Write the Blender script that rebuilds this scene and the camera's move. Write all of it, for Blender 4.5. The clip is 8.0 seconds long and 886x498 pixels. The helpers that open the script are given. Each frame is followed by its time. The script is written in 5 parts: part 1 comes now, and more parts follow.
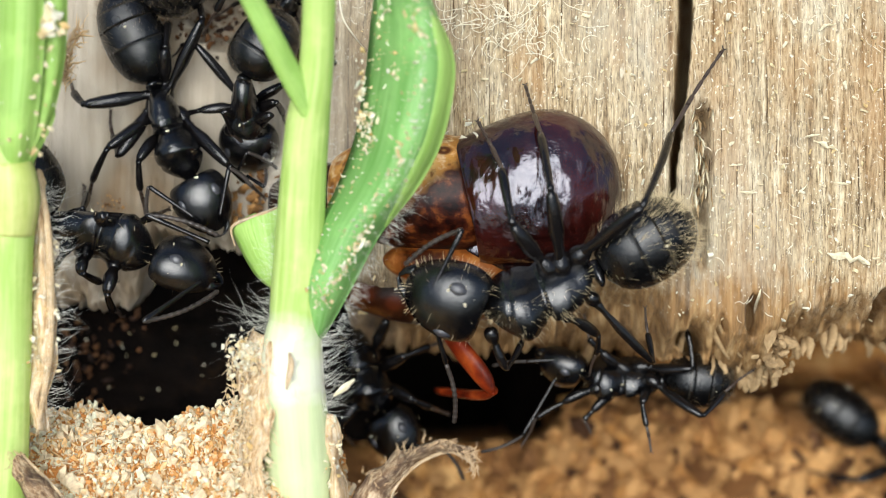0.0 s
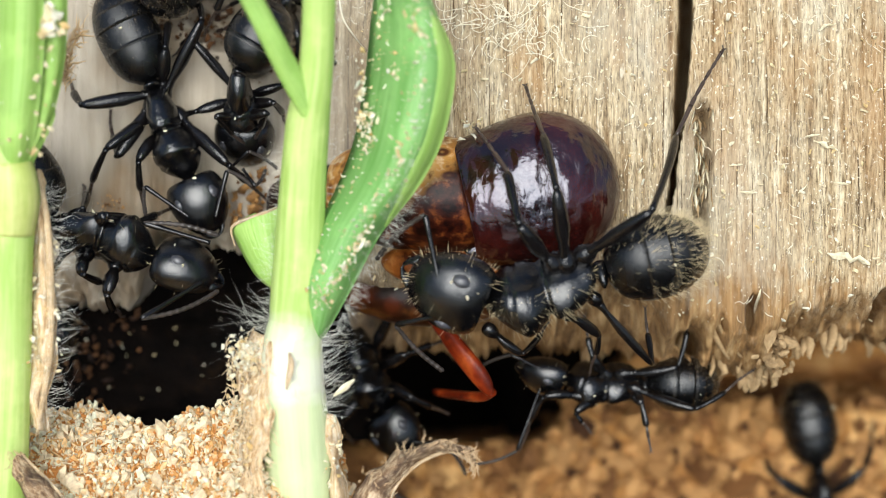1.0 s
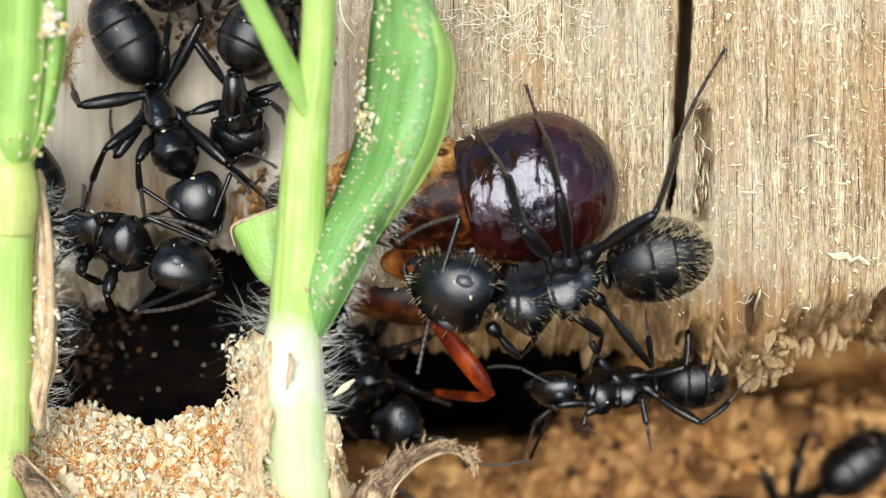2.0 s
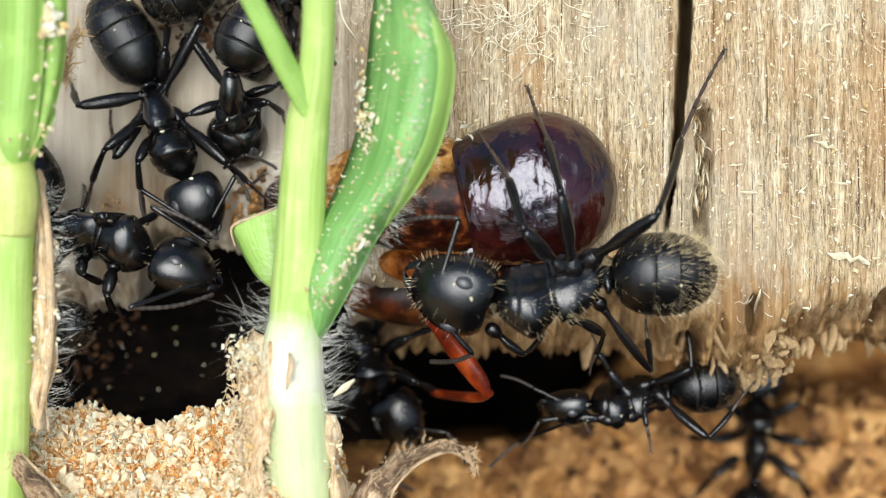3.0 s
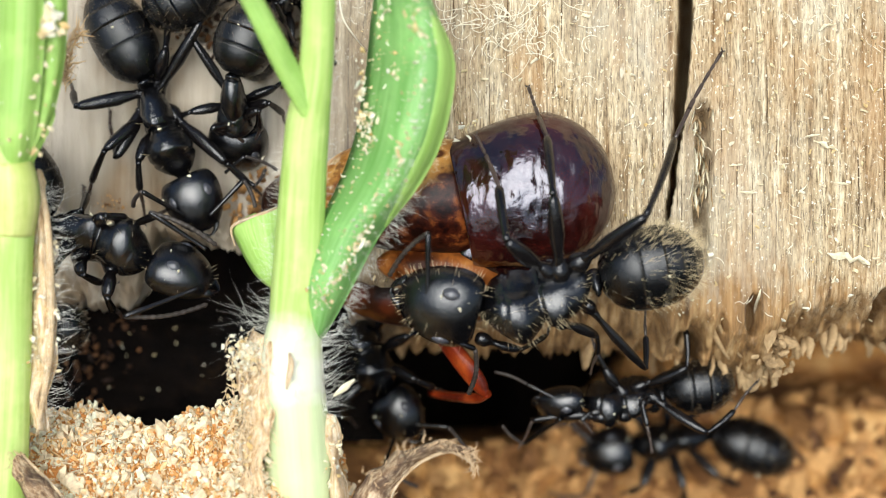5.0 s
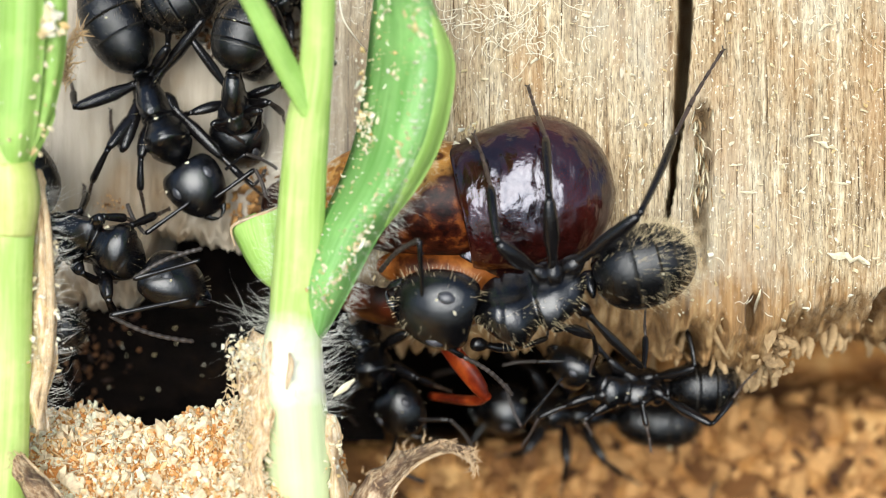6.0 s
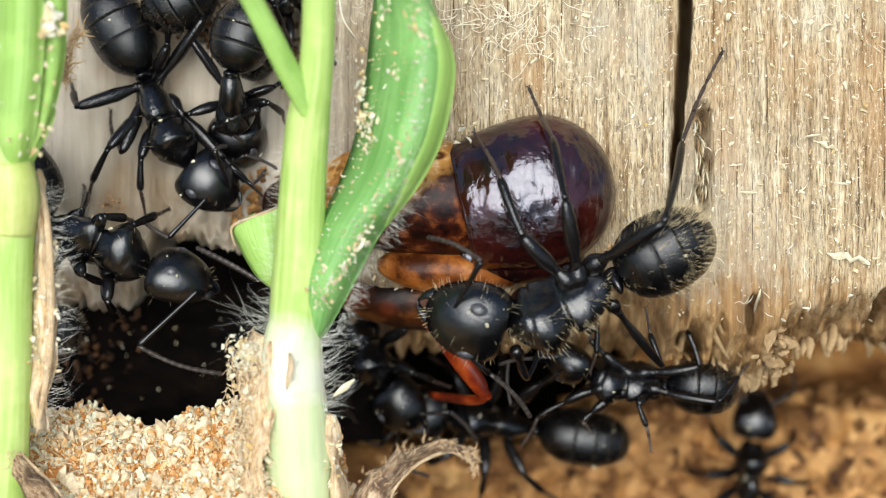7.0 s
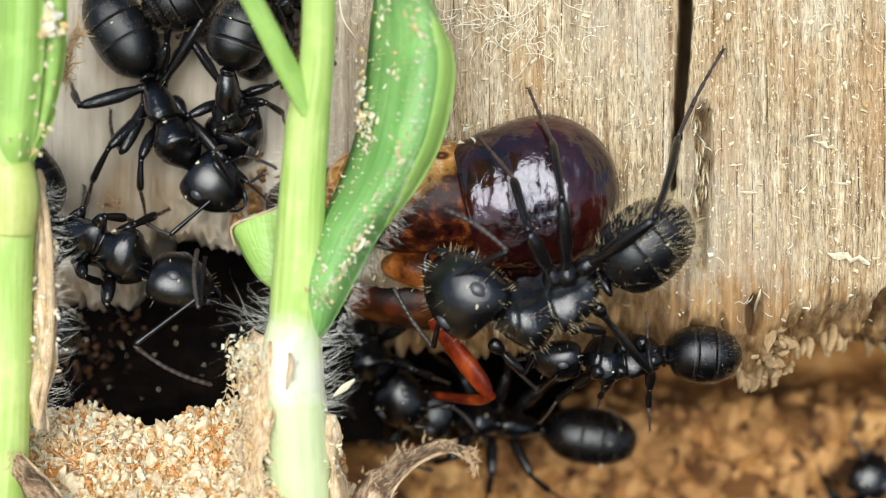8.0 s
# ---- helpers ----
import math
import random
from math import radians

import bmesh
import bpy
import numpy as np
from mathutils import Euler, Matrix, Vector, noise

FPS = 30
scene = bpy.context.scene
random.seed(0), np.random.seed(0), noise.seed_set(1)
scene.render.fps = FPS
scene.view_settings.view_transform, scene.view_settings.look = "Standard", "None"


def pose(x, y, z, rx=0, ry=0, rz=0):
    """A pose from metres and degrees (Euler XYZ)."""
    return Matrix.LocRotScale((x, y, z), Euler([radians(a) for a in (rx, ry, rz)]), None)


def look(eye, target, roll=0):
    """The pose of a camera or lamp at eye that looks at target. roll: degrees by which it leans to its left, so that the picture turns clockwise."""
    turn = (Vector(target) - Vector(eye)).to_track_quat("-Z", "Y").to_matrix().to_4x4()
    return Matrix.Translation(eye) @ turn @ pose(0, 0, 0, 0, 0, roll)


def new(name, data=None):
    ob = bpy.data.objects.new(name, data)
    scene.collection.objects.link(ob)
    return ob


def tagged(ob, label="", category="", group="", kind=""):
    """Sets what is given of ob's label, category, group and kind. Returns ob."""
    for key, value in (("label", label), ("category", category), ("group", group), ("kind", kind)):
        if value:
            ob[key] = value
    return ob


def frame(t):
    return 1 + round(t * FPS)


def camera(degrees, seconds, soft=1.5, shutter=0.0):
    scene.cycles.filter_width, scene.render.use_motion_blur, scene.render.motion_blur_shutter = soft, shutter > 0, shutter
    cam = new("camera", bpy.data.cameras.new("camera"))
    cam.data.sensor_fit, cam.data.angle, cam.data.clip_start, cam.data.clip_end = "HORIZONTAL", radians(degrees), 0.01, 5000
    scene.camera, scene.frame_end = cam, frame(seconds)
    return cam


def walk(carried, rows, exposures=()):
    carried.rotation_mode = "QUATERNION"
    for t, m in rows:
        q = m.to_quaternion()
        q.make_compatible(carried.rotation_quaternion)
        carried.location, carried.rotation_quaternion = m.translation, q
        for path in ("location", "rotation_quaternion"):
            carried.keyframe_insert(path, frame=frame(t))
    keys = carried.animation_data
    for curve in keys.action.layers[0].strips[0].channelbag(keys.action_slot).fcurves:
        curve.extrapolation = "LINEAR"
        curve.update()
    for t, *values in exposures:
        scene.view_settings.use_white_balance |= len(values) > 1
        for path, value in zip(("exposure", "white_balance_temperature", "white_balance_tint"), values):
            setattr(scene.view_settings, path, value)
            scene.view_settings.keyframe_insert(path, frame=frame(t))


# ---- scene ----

# The plan: one log face, leaning back 45 degrees, is the frame of reference.  Places on it are given as
# (u, v, w): u to the right and v down in steps of 0.02 mm as the face is sighted from the lens, w in mm out of the face.
U = 0.00002
REACH = 58.5
MM = 0.001
BOARD = Matrix.Translation((0, 0, 0.0155)) @ Matrix.Rotation(radians(45), 4, "X")


SET_BACK = [0.0]  # how far, in mm, what is being built stands further in than its rows say


def at(u, v, w=0.0):
    w -= SET_BACK[0]
    s = 1 - w / REACH
    return Vector(((u - 784) * U * s, (441 - v) * U * s, w * MM))


cam = camera(30, 8.0, soft=0.75)
cam.data.dof.use_dof = True
cam.data.dof.focus_distance = (REACH - 1.2) * MM
cam.data.dof.aperture_fstop = 46
EYE = BOARD @ Matrix.Translation((0, 0, REACH * MM))
walk(cam, [(0.0, EYE), (8.0, EYE)], exposures=[(0.0, 0.63, 6150, 6), (3.0, 0.62, 6150, 6), (4.5, 0.71, 6150, 6), (6.1, 0.74, 6150, 6), (7.0, 0.62, 6150, 6), (7.5, 0.55, 6150, 6), (8.0, 0.55, 6150, 6)])

# ---- light: a bright, thinly clouded sky ----
world = bpy.data.worlds.new("sky")
scene.world = world
world.use_nodes = True
wn, wl = world.node_tree.nodes, world.node_tree.links
sky = wn.new("ShaderNodeTexSky")
sky.sky_type = "NISHITA"
sky.sun_disc = False
sky.sun_elevation, sky.sun_rotation = radians(54), radians(188)
sky.air_density, sky.dust_density = 1.2, 3.0
wl.new(sky.outputs[0], wn["Background"].inputs[0])
wn["Background"].inputs[1].default_value = 0.09
sun_data = bpy.data.lights.new("sun", "SUN")
sun_data.energy, sun_data.angle, sun_data.color = 3.3, radians(56), (1.0, 0.97, 0.92)
sun = new("sun", sun_data)
sun.matrix_world = look((-0.1, -0.72, 1.0), (0, 0, 0))


# ---- materials ----
def shader(name, rough=0.5, base=(0.5, 0.5, 0.5)):
    m = bpy.data.materials.new(name)
    m.use_nodes = True
    b = m.node_tree.nodes["Principled BSDF"]
    b.inputs["Roughness"].default_value = rough
    b.inputs["Base Color"].default_value = (*base, 1)
    return m, m.node_tree.nodes, m.node_tree.links, b


def noise_of(n, l, scale, stretch=(1, 1, 1), detail=4, source="Object", rough=0.6):
    """Noise over the object's own space; scale and stretch are in waves a millimetre."""
    co = n.new("ShaderNodeTexCoord")
    mp = n.new("ShaderNodeMapping")
    k = 1000 if source == "Object" else 1
    mp.inputs["Scale"].default_value = [k * s for s in stretch]
    tx = n.new("ShaderNodeTexNoise")
    tx.inputs["Scale"].default_value, tx.inputs["Detail"].default_value, tx.inputs["Roughness"].default_value = scale, detail, rough
    l.new(co.outputs[source], mp.inputs[0])
    l.new(mp.outputs[0], tx.inputs["Vector"])
    return tx.outputs["Fac"]


def ramp_of(n, l, fac, *stops):
    r = n.new("ShaderNodeValToRGB")
    while len(r.color_ramp.elements) < len(stops):
        r.color_ramp.elements.new(0.5)
    for e, (p, c) in zip(r.color_ramp.elements, stops):
        e.position, e.color = p, (*c, 1)
    l.new(fac, r.inputs[0])
    return r.outputs[0]


def mix_of(n, l, a, b, fac, kind="MIX"):
    m = n.new("ShaderNodeMix")
    m.data_type, m.blend_type = "RGBA", kind
    if isinstance(fac, float):
        m.inputs[0].default_value = fac
    else:
        l.new(fac, m.inputs[0])
    for s, v in ((6, a), (7, b)):
        if isinstance(v, tuple):
            m.inputs[s].default_value = (*v, 1)
        else:
            l.new(v, m.inputs[s])
    return m.outputs[2]


def bump_of(n, l, b, height, strength, dist):
    bp = n.new("ShaderNodeBump")
    bp.inputs["Strength"].default_value, bp.inputs["Distance"].default_value = strength, dist * MM
    l.new(height, bp.inputs["Height"])
    l.new(bp.outputs[0], b.inputs["Normal"])


def wood_material():
    m, n, l, b = shader("weathered_wood", 0.8)
    b.inputs["Specular IOR Level"].default_value = 0.2
    grain = noise_of(n, l, 1.0, (3.4, 0.16, 1.0), 6, rough=0.6)
    fine = noise_of(n, l, 1.0, (17, 2.2, 4), 7, rough=0.66)
    patch = noise_of(n, l, 1.0, (0.16, 0.1, 0.2), 4)
    stain = noise_of(n, l, 1.0, (0.34, 0.12, 0.2), 5)
    spots = noise_of(n, l, 1.0, (2.6, 1.0, 1.0), 3)
    c = ramp_of(n, l, grain, (0.3, (0.15, 0.09, 0.04)), (0.42, (0.34, 0.255, 0.148)), (0.54, (0.465, 0.372, 0.235)), (0.7, (0.67, 0.59, 0.43)))
    c = mix_of(n, l, c, ramp_of(n, l, fine, (0.36, (0.2, 0.16, 0.12)), (0.48, (0.88, 0.86, 0.83)), (0.64, (1.4, 1.4, 1.38))), 0.9, "MULTIPLY")
    c = mix_of(n, l, c, (0.46, 0.42, 0.33), ramp_of(n, l, patch, (0.45, (0, 0, 0)), (0.68, (0.6, 0.6, 0.6))))
    c = mix_of(n, l, c, (0.36, 0.2, 0.08), ramp_of(n, l, stain, (0.48, (0, 0, 0)), (0.66, (0.6, 0.6, 0.6))))
    c = mix_of(n, l, c, (0.82, 0.76, 0.60), ramp_of(n, l, spots, (0.66, (0, 0, 0)), (0.74, (0.7, 0.7, 0.7))))
    # hairline checks along the grain
    lines = noise_of(n, l, 1.0, (12, 0.12, 3), 3)
    c = mix_of(n, l, c, (0.07, 0.04, 0.018), ramp_of(n, l, lines, (0.34, (0.95, 0.95, 0.95)), (0.375, (0, 0, 0))))
    speck = noise_of(n, l, 1.0, (11, 7, 8), 2)
    c = mix_of(n, l, c, (0.88, 0.83, 0.68), ramp_of(n, l, speck, (0.64, (0, 0, 0)), (0.71, (0.8, 0.8, 0.8))))
    c = mix_of(n, l, c, (0.09, 0.06, 0.03), ramp_of(n, l, speck, (0.28, (0.7, 0.7, 0.7)), (0.34, (0, 0, 0))))
    co = n.new("ShaderNodeTexCoord")
    sp = n.new("ShaderNodeSeparateXYZ")
    l.new(co.outputs["Object"], sp.inputs[0])
    # brown rot has crept up from the torn foot
    eaten = n.new("ShaderNodeMapRange")
    eaten.inputs["From Min"].default_value, eaten.inputs["From Max"].default_value = 0.5 * MM, -4.2 * MM
    l.new(sp.outputs[1], eaten.inputs["Value"])
    reach = n.new("ShaderNodeMapRange")
    reach.inputs["From Min"].default_value, reach.inputs["From Max"].default_value = 34.0 * MM, 8.0 * MM
    l.new(sp.outputs[0], reach.inputs["Value"])
    both = n.new("ShaderNodeMath")
    both.operation = "MULTIPLY"
    l.new(eaten.outputs[0], both.inputs[0])
    l.new(reach.outputs[0], both.inputs[1])
    ragged = n.new("ShaderNodeMath")
    ragged.operation = "MULTIPLY_ADD"
    ragged.inputs[1].default_value = 1.0
    l.new(spots, ragged.inputs[0])
    l.new(both.outputs[0], ragged.inputs[2])
    c = mix_of(n, l, c, ramp_of(n, l, grain, (0.3, (0.06, 0.028, 0.01)), (0.5, (0.28, 0.15, 0.05)), (0.7, (0.52, 0.34, 0.15))), ramp_of(n, l, ragged.outputs[0], (0.65, (0, 0, 0)), (1.15, (0.85, 0.85, 0.85))))
    # the end by the grass has greyed
    mr = n.new("ShaderNodeMapRange")
    mr.inputs["From Min"].default_value, mr.inputs["From Max"].default_value = -0.001, -0.0065
    l.new(sp.outputs[0], mr.inputs["Value"])
    grey = ramp_of(n, l, patch, (0.36, (0.28, 0.2, 0.12)), (0.47, (0.42, 0.36, 0.275)), (0.65, (0.56, 0.5, 0.41)))
    grey = mix_of(n, l, grey, ramp_of(n, l, grain, (0.3, (0.6, 0.56, 0.52)), (0.6, (1, 1, 1))), 0.35, "MULTIPLY")
    c = mix_of(n, l, c, grey, mr.outputs[0])
    l.new(c, b.inputs["Base Color"])
    bump_of(n, l, b, mix_of(n, l, grain, fine, 0.5), 0.8, 0.25)
    return m


def pale_wood_material(name, lo, hi, mid):
    m, n, l, b = shader(name, 0.8)
    g = n.new("ShaderNodeNewGeometry")
    c = ramp_of(n, l, g.outputs["Random Per Island"], (0.0, lo), (0.22, mid), (0.6, hi), (1.0, tuple(min(0.9, x * 1.25) for x in hi)))
    f = noise_of(n, l, 6.0, (1, 1, 1), 3)
    c = mix_of(n, l, c, ramp_of(n, l, f, (0.3, (0.6, 0.55, 0.5)), (0.6, (1, 1, 1))), 0.7, "MULTIPLY")
    l.new(c, b.inputs["Base Color"])
    t = n.new("ShaderNodeBsdfTranslucent")
    l.new(c, t.inputs["Color"])
    x = n.new("ShaderNodeMixShader")
    x.inputs[0].default_value = 0.3
    l.new(b.outputs[0], x.inputs[1])
    l.new(t.outputs[0], x.inputs[2])
    l.new(x.outputs[0], n["Material Output"].inputs[0])
    bump_of(n, l, b, f, 0.6, 0.06)
    return m


def shade_soil_material():
    m, n, l, b = shader("burrow_shade_soil", 1.0)
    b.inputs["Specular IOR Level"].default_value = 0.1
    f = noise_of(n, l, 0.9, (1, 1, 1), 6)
    # near-black stops: the burrow's shade is put into the soil's colour
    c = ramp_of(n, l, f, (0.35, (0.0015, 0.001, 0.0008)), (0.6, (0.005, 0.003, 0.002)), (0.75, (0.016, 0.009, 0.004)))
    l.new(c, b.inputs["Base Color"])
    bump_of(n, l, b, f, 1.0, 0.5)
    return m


def dust_material(name, *stops):
    m, n, l, b = shader(name, 0.9)
    f = noise_of(n, l, 0.24, (1, 1, 1), 5)
    g = noise_of(n, l, 3.0, (1, 1, 1), 4)
    c = ramp_of(n, l, f, *stops)
    c = mix_of(n, l, c, ramp_of(n, l, g, (0.35, (0.55, 0.5, 0.42)), (0.6, (1, 1, 1))), 0.4, "MULTIPLY")
    l.new(c, b.inputs["Base Color"])
    bump_of(n, l, b, g, 0.7, 0.4)
    return m


def cuticle_material(name, base, rough, coarse, sheen, banded=False):
    m, n, l, b = shader(name, rough, base)
    f = noise_of(n, l, coarse, (1, 1, 1), 4)
    g = noise_of(n, l, 1.6, (1, 1, 1), 3)
    l.new(ramp_of(n, l, g, (0.3, tuple(0.6 * x for x in base)), (0.7, tuple(1.5 * x for x in base))), b.inputs["Base Color"])
    if banded:
        # thin pale hind margins of the plates
        co = n.new("ShaderNodeTexCoord")
        sp = n.new("ShaderNodeSeparateXYZ")
        l.new(co.outputs["Object"], sp.inputs[0])
        mr = n.new("ShaderNodeMapRange")
        mr.inputs["From Min"].default_value, mr.inputs["From Max"].default_value = -100 * U, 100 * U
        l.new(sp.outputs[0], mr.inputs["Value"])
        stops = [(0.0, (0, 0, 0))]
        for p in (0.14, 0.25, 0.4, 0.61):
            stops += [(p - 0.008, (0, 0, 0)), (p, (0.8, 0.8, 0.8)), (p + 0.012, (0, 0, 0))]
        c = mix_of(n, l, b.inputs["Base Color"].links[0].from_socket, (0.03, 0.026, 0.02), ramp_of(n, l, mr.outputs[0], *stops))
        l.new(c, b.inputs["Base Color"])
    r = n.new("ShaderNodeMapRange")
    r.inputs["From Min"].default_value, r.inputs["From Max"].default_value = 0.3, 0.7
    r.inputs["To Min"].default_value, r.inputs["To Max"].default_value = rough * 0.75, rough * 1.35
    l.new(g, r.inputs["Value"])
    l.new(r.outputs[0], b.inputs["Roughness"])
    b.inputs["Specular IOR Level"].default_value = sheen
    # fine leathery sculpture
    bump_of(n, l, b, mix_of(n, l, f, noise_of(n, l, 3.2, (1, 1, 1), 2), 0.4), 0.32, 0.075)
    return m


def queen_shell_material():
    m, n, l, b = shader("queen_shell", 0.13)
    g = noise_of(n, l, 0.5, (1, 1, 1), 3)
    f = noise_of(n, l, 0.5, (1.3, 0.8, 1), 2.4)
    fine = noise_of(n, l, 3.0, (1, 1, 1), 3)
    l.new(ramp_of(n, l, g, (0.35, (0.006, 0.0012, 0.0012)), (0.7, (0.04, 0.006, 0.004))), b.inputs["Base Color"])
    l.new(ramp_of(n, l, fine, (0.35, (0.1, 0.1, 0.1)), (0.7, (0.24, 0.24, 0.24))), b.inputs["Roughness"])
    b.inputs["IOR"].default_value = 1.5
    b.inputs["Specular IOR Level"].default_value = 1.0
    # cool tint puts the blue of a sky reflection into the highlights
    b.inputs["Specular Tint"].default_value = (0.86, 0.88, 1.0, 1)
    bump_of(n, l, b, mix_of(n, l, f, fine, 0.085), 0.8, 0.55)
    return m


def amber_material(name, lo, mid, hi, spotted):
    m, n, l, b = shader(name, 0.3)
    g = noise_of(n, l, 0.7, (1, 1, 1), 4)
    c = ramp_of(n, l, g, (0.34, lo), (0.5, mid), (0.68, hi))
    if spotted:
        co = n.new("ShaderNodeTexCoord")
        v = n.new("ShaderNodeTexVoronoi")
        v.inputs["Scale"].default_value = 300 if spotted == "half" else 720
        l.new(co.outputs["Object"], v.inputs["Vector"])
        fac = v.outputs["Distance"]
        ring = ramp_of(n, l, fac, (0.0, (1, 1, 1)), (0.16, (0.9, 0.9, 0.9)), (0.26, (0.2, 0.2, 0.2)), (0.4, (0, 0, 0)))
        c = mix_of(n, l, c, (0.07, 0.014, 0.004), ring)
    if spotted == "half":
        mottle = noise_of(n, l, 1.7, (1, 1, 1), 5)
        c = mix_of(n, l, c, (0.88, 0.7, 0.42), ramp_of(n, l, mottle, (0.52, (0, 0, 0)), (0.64, (0.75, 0.75, 0.75))))
        c = mix_of(n, l, c, (0.16, 0.05, 0.012), ramp_of(n, l, mottle, (0.36, (0.8, 0.8, 0.8)), (0.46, (0, 0, 0))))
        # breathing pores: dark ringed spots
        for px, py in ((-208, -22), (-160, 20), (-245, 30), (-262, -30), (-172, 62)):
            sx = n.new("ShaderNodeVectorMath")
            sx.operation = "MULTIPLY_ADD"
            sx.inputs[1].default_value, sx.inputs[2].default_value = (1000, 1700, 0), (-px * 1000 * U, -py * 1700 * U, 0)
            l.new(co.outputs["Object"], sx.inputs[0])
            ln = n.new("ShaderNodeVectorMath")
            ln.operation = "LENGTH"
            l.new(sx.outputs[0], ln.inputs[0])
            c = mix_of(n, l, c, (0.06, 0.012, 0.004), ramp_of(n, l, ln.outputs["Value"], (0.0, (0.45, 0.45, 0.45)), (0.12, (0.95, 0.95, 0.95)), (0.2, (0.9, 0.9, 0.9)), (0.32, (0, 0, 0))))
        # dark plate colour takes over towards the underside
        sp = n.new("ShaderNodeSeparateXYZ")
        l.new(co.outputs["Object"], sp.inputs[0])
        a = n.new("ShaderNodeMath")
        a.operation = "MULTIPLY_ADD"
        a.inputs[1].default_value = -1.33
        l.new(sp.outputs[1], a.inputs[0])
        l.new(sp.outputs[0], a.inputs[2])
        w = n.new("ShaderNodeMath")
        w.operation = "MULTIPLY_ADD"
        w.inputs[1].default_value = 90 * U
        l.new(g, w.inputs[0])
        l.new(a.outputs[0], w.inputs[2])
        mr = n.new("ShaderNodeMapRange")
        mr.inputs["From Min"].default_value, mr.inputs["From Max"].default_value = -190 * U, -135 * U
        l.new(w.outputs[0], mr.inputs["Value"])
        c = mix_of(n, l, c, ramp_of(n, l, mottle, (0.4, (0.006, 0.0014, 0.001)), (0.55, (0.035, 0.007, 0.003)), (0.68, (0.16, 0.045, 0.01))), mr.outputs[0])
    l.new(c, b.inputs["Base Color"])
    b.inputs["Subsurface Weight"].default_value = 0.08
    b.inputs["Subsurface Radius"].default_value = (1.0, 0.4, 0.15)
    b.inputs["Subsurface Scale"].default_value = 0.4 * MM
    b.inputs["Specular IOR Level"].default_value = 0.14
    bump_of(n, l, b, g, 0.3, 0.2)
    return m


def grass_material(name, dark, light, waves, rough=0.42, bloom_glare=False):
    m, n, l, b = shader(name, rough)
    s = noise_of(n, l, 1.0, (waves, 0.25, 1), 4, "UV")
    g = noise_of(n, l, 0.45, (1, 1, 1), 4)
    c = ramp_of(n, l, s, (0.3, dark), (0.7, light))
    c = mix_of(n, l, c, tuple(min(1, 1.5 * x) for x in light), ramp_of(n, l, g, (0.5, (0, 0, 0)), (0.75, (0.5, 0.5, 0.5))))
    if bloom_glare:
        # whitish, scurfy skin round the lower joint; below it the stem is paled for glare
        co = n.new("ShaderNodeTexCoord")
        sp = n.new("ShaderNodeSeparateXYZ")
        l.new(co.outputs["Object"], sp.inputs[0])
        a = n.new("ShaderNodeMath")
        a.operation = "MULTIPLY_ADD"
        a.inputs[1].default_value = 2.2 * MM
        l.new(g, a.inputs[0])
        l.new(sp.outputs[1], a.inputs[2])
        mr = n.new("ShaderNodeMapRange")
        mr.inputs["From Min"].default_value, mr.inputs["From Max"].default_value = -4.2 * MM, -1.0 * MM
        l.new(a.outputs[0], mr.inputs["Value"])
        c = mix_of(n, l, c, (0.88, 0.87, 0.74), ramp_of(n, l, mr.outputs[0], (0.0, (0.42, 0.42, 0.42)), (0.22, (0.85, 0.85, 0.85)), (0.6, (0.8, 0.8, 0.8)), (1.0, (0, 0, 0))))
    l.new(c, b.inputs["Base Color"])
    t = n.new("ShaderNodeBsdfTranslucent")
    l.new(c, t.inputs["Color"])
    x = n.new("ShaderNodeMixShader")
    x.inputs[0].default_value = 0.3
    l.new(b.outputs[0], x.inputs[1])
    l.new(t.outputs[0], x.inputs[2])
    l.new(x.outputs[0], n["Material Output"].inputs[0])
    bump_of(n, l, b, s, 0.5, 0.08)
    return m


def dry_material(name, lo, mid, hi, stain=0.55):
    m, n, l, b = shader(name, 0.85)
    s = noise_of(n, l, 1.0, (8, 1.1, 1), 6, "UV", 0.7)
    g = noise_of(n, l, 2.2, (1, 1, 1), 5)
    c = ramp_of(n, l, s, (0.3, lo), (0.48, mid), (0.66, hi))
    c = mix_of(n, l, c, (0.09, 0.05, 0.03), ramp_of(n, l, g, (0.48, (0, 0, 0)), (0.66, (stain, stain, stain))))
    l.new(c, b.inputs["Base Color"])
    bump_of(n, l, b, mix_of(n, l, s, g, 0.4), 0.9, 0.18)
    return m


WOOD = wood_material()
SPLINTER = pale_wood_material("splinter_wood", (0.13, 0.075, 0.028), (0.5, 0.35, 0.18), (0.32, 0.2, 0.085))
CHIP = pale_wood_material("sawdust_chip", (0.62, 0.24, 0.045), (0.93, 0.80, 0.56), (0.9, 0.60, 0.25))
DEEPCHIP = pale_wood_material("brown_chip", (0.06, 0.022, 0.006), (0.56, 0.31, 0.11), (0.25, 0.11, 0.03))
FLECK = pale_wood_material("pale_fleck", (0.7, 0.5, 0.2), (0.9, 0.84, 0.62), (0.82, 0.7, 0.42))
# brown chip colour made darker, to stand in for shade on the crumbs
SHADE_CRUMB = pale_wood_material("shaded_wood_crumb", (0.012, 0.005, 0.002), (0.14, 0.06, 0.018), (0.04, 0.015, 0.005))
SHADE_SOIL = shade_soil_material()
# brown floor sawdust, with the log's shade worked into the stops
DUST = dust_material("shaded_brown_sawdust", (0.32, (0.09, 0.034, 0.008)), (0.45, (0.2, 0.085, 0.02)), (0.55, (0.42, 0.2, 0.05)), (0.66, (0.72, 0.45, 0.18)))
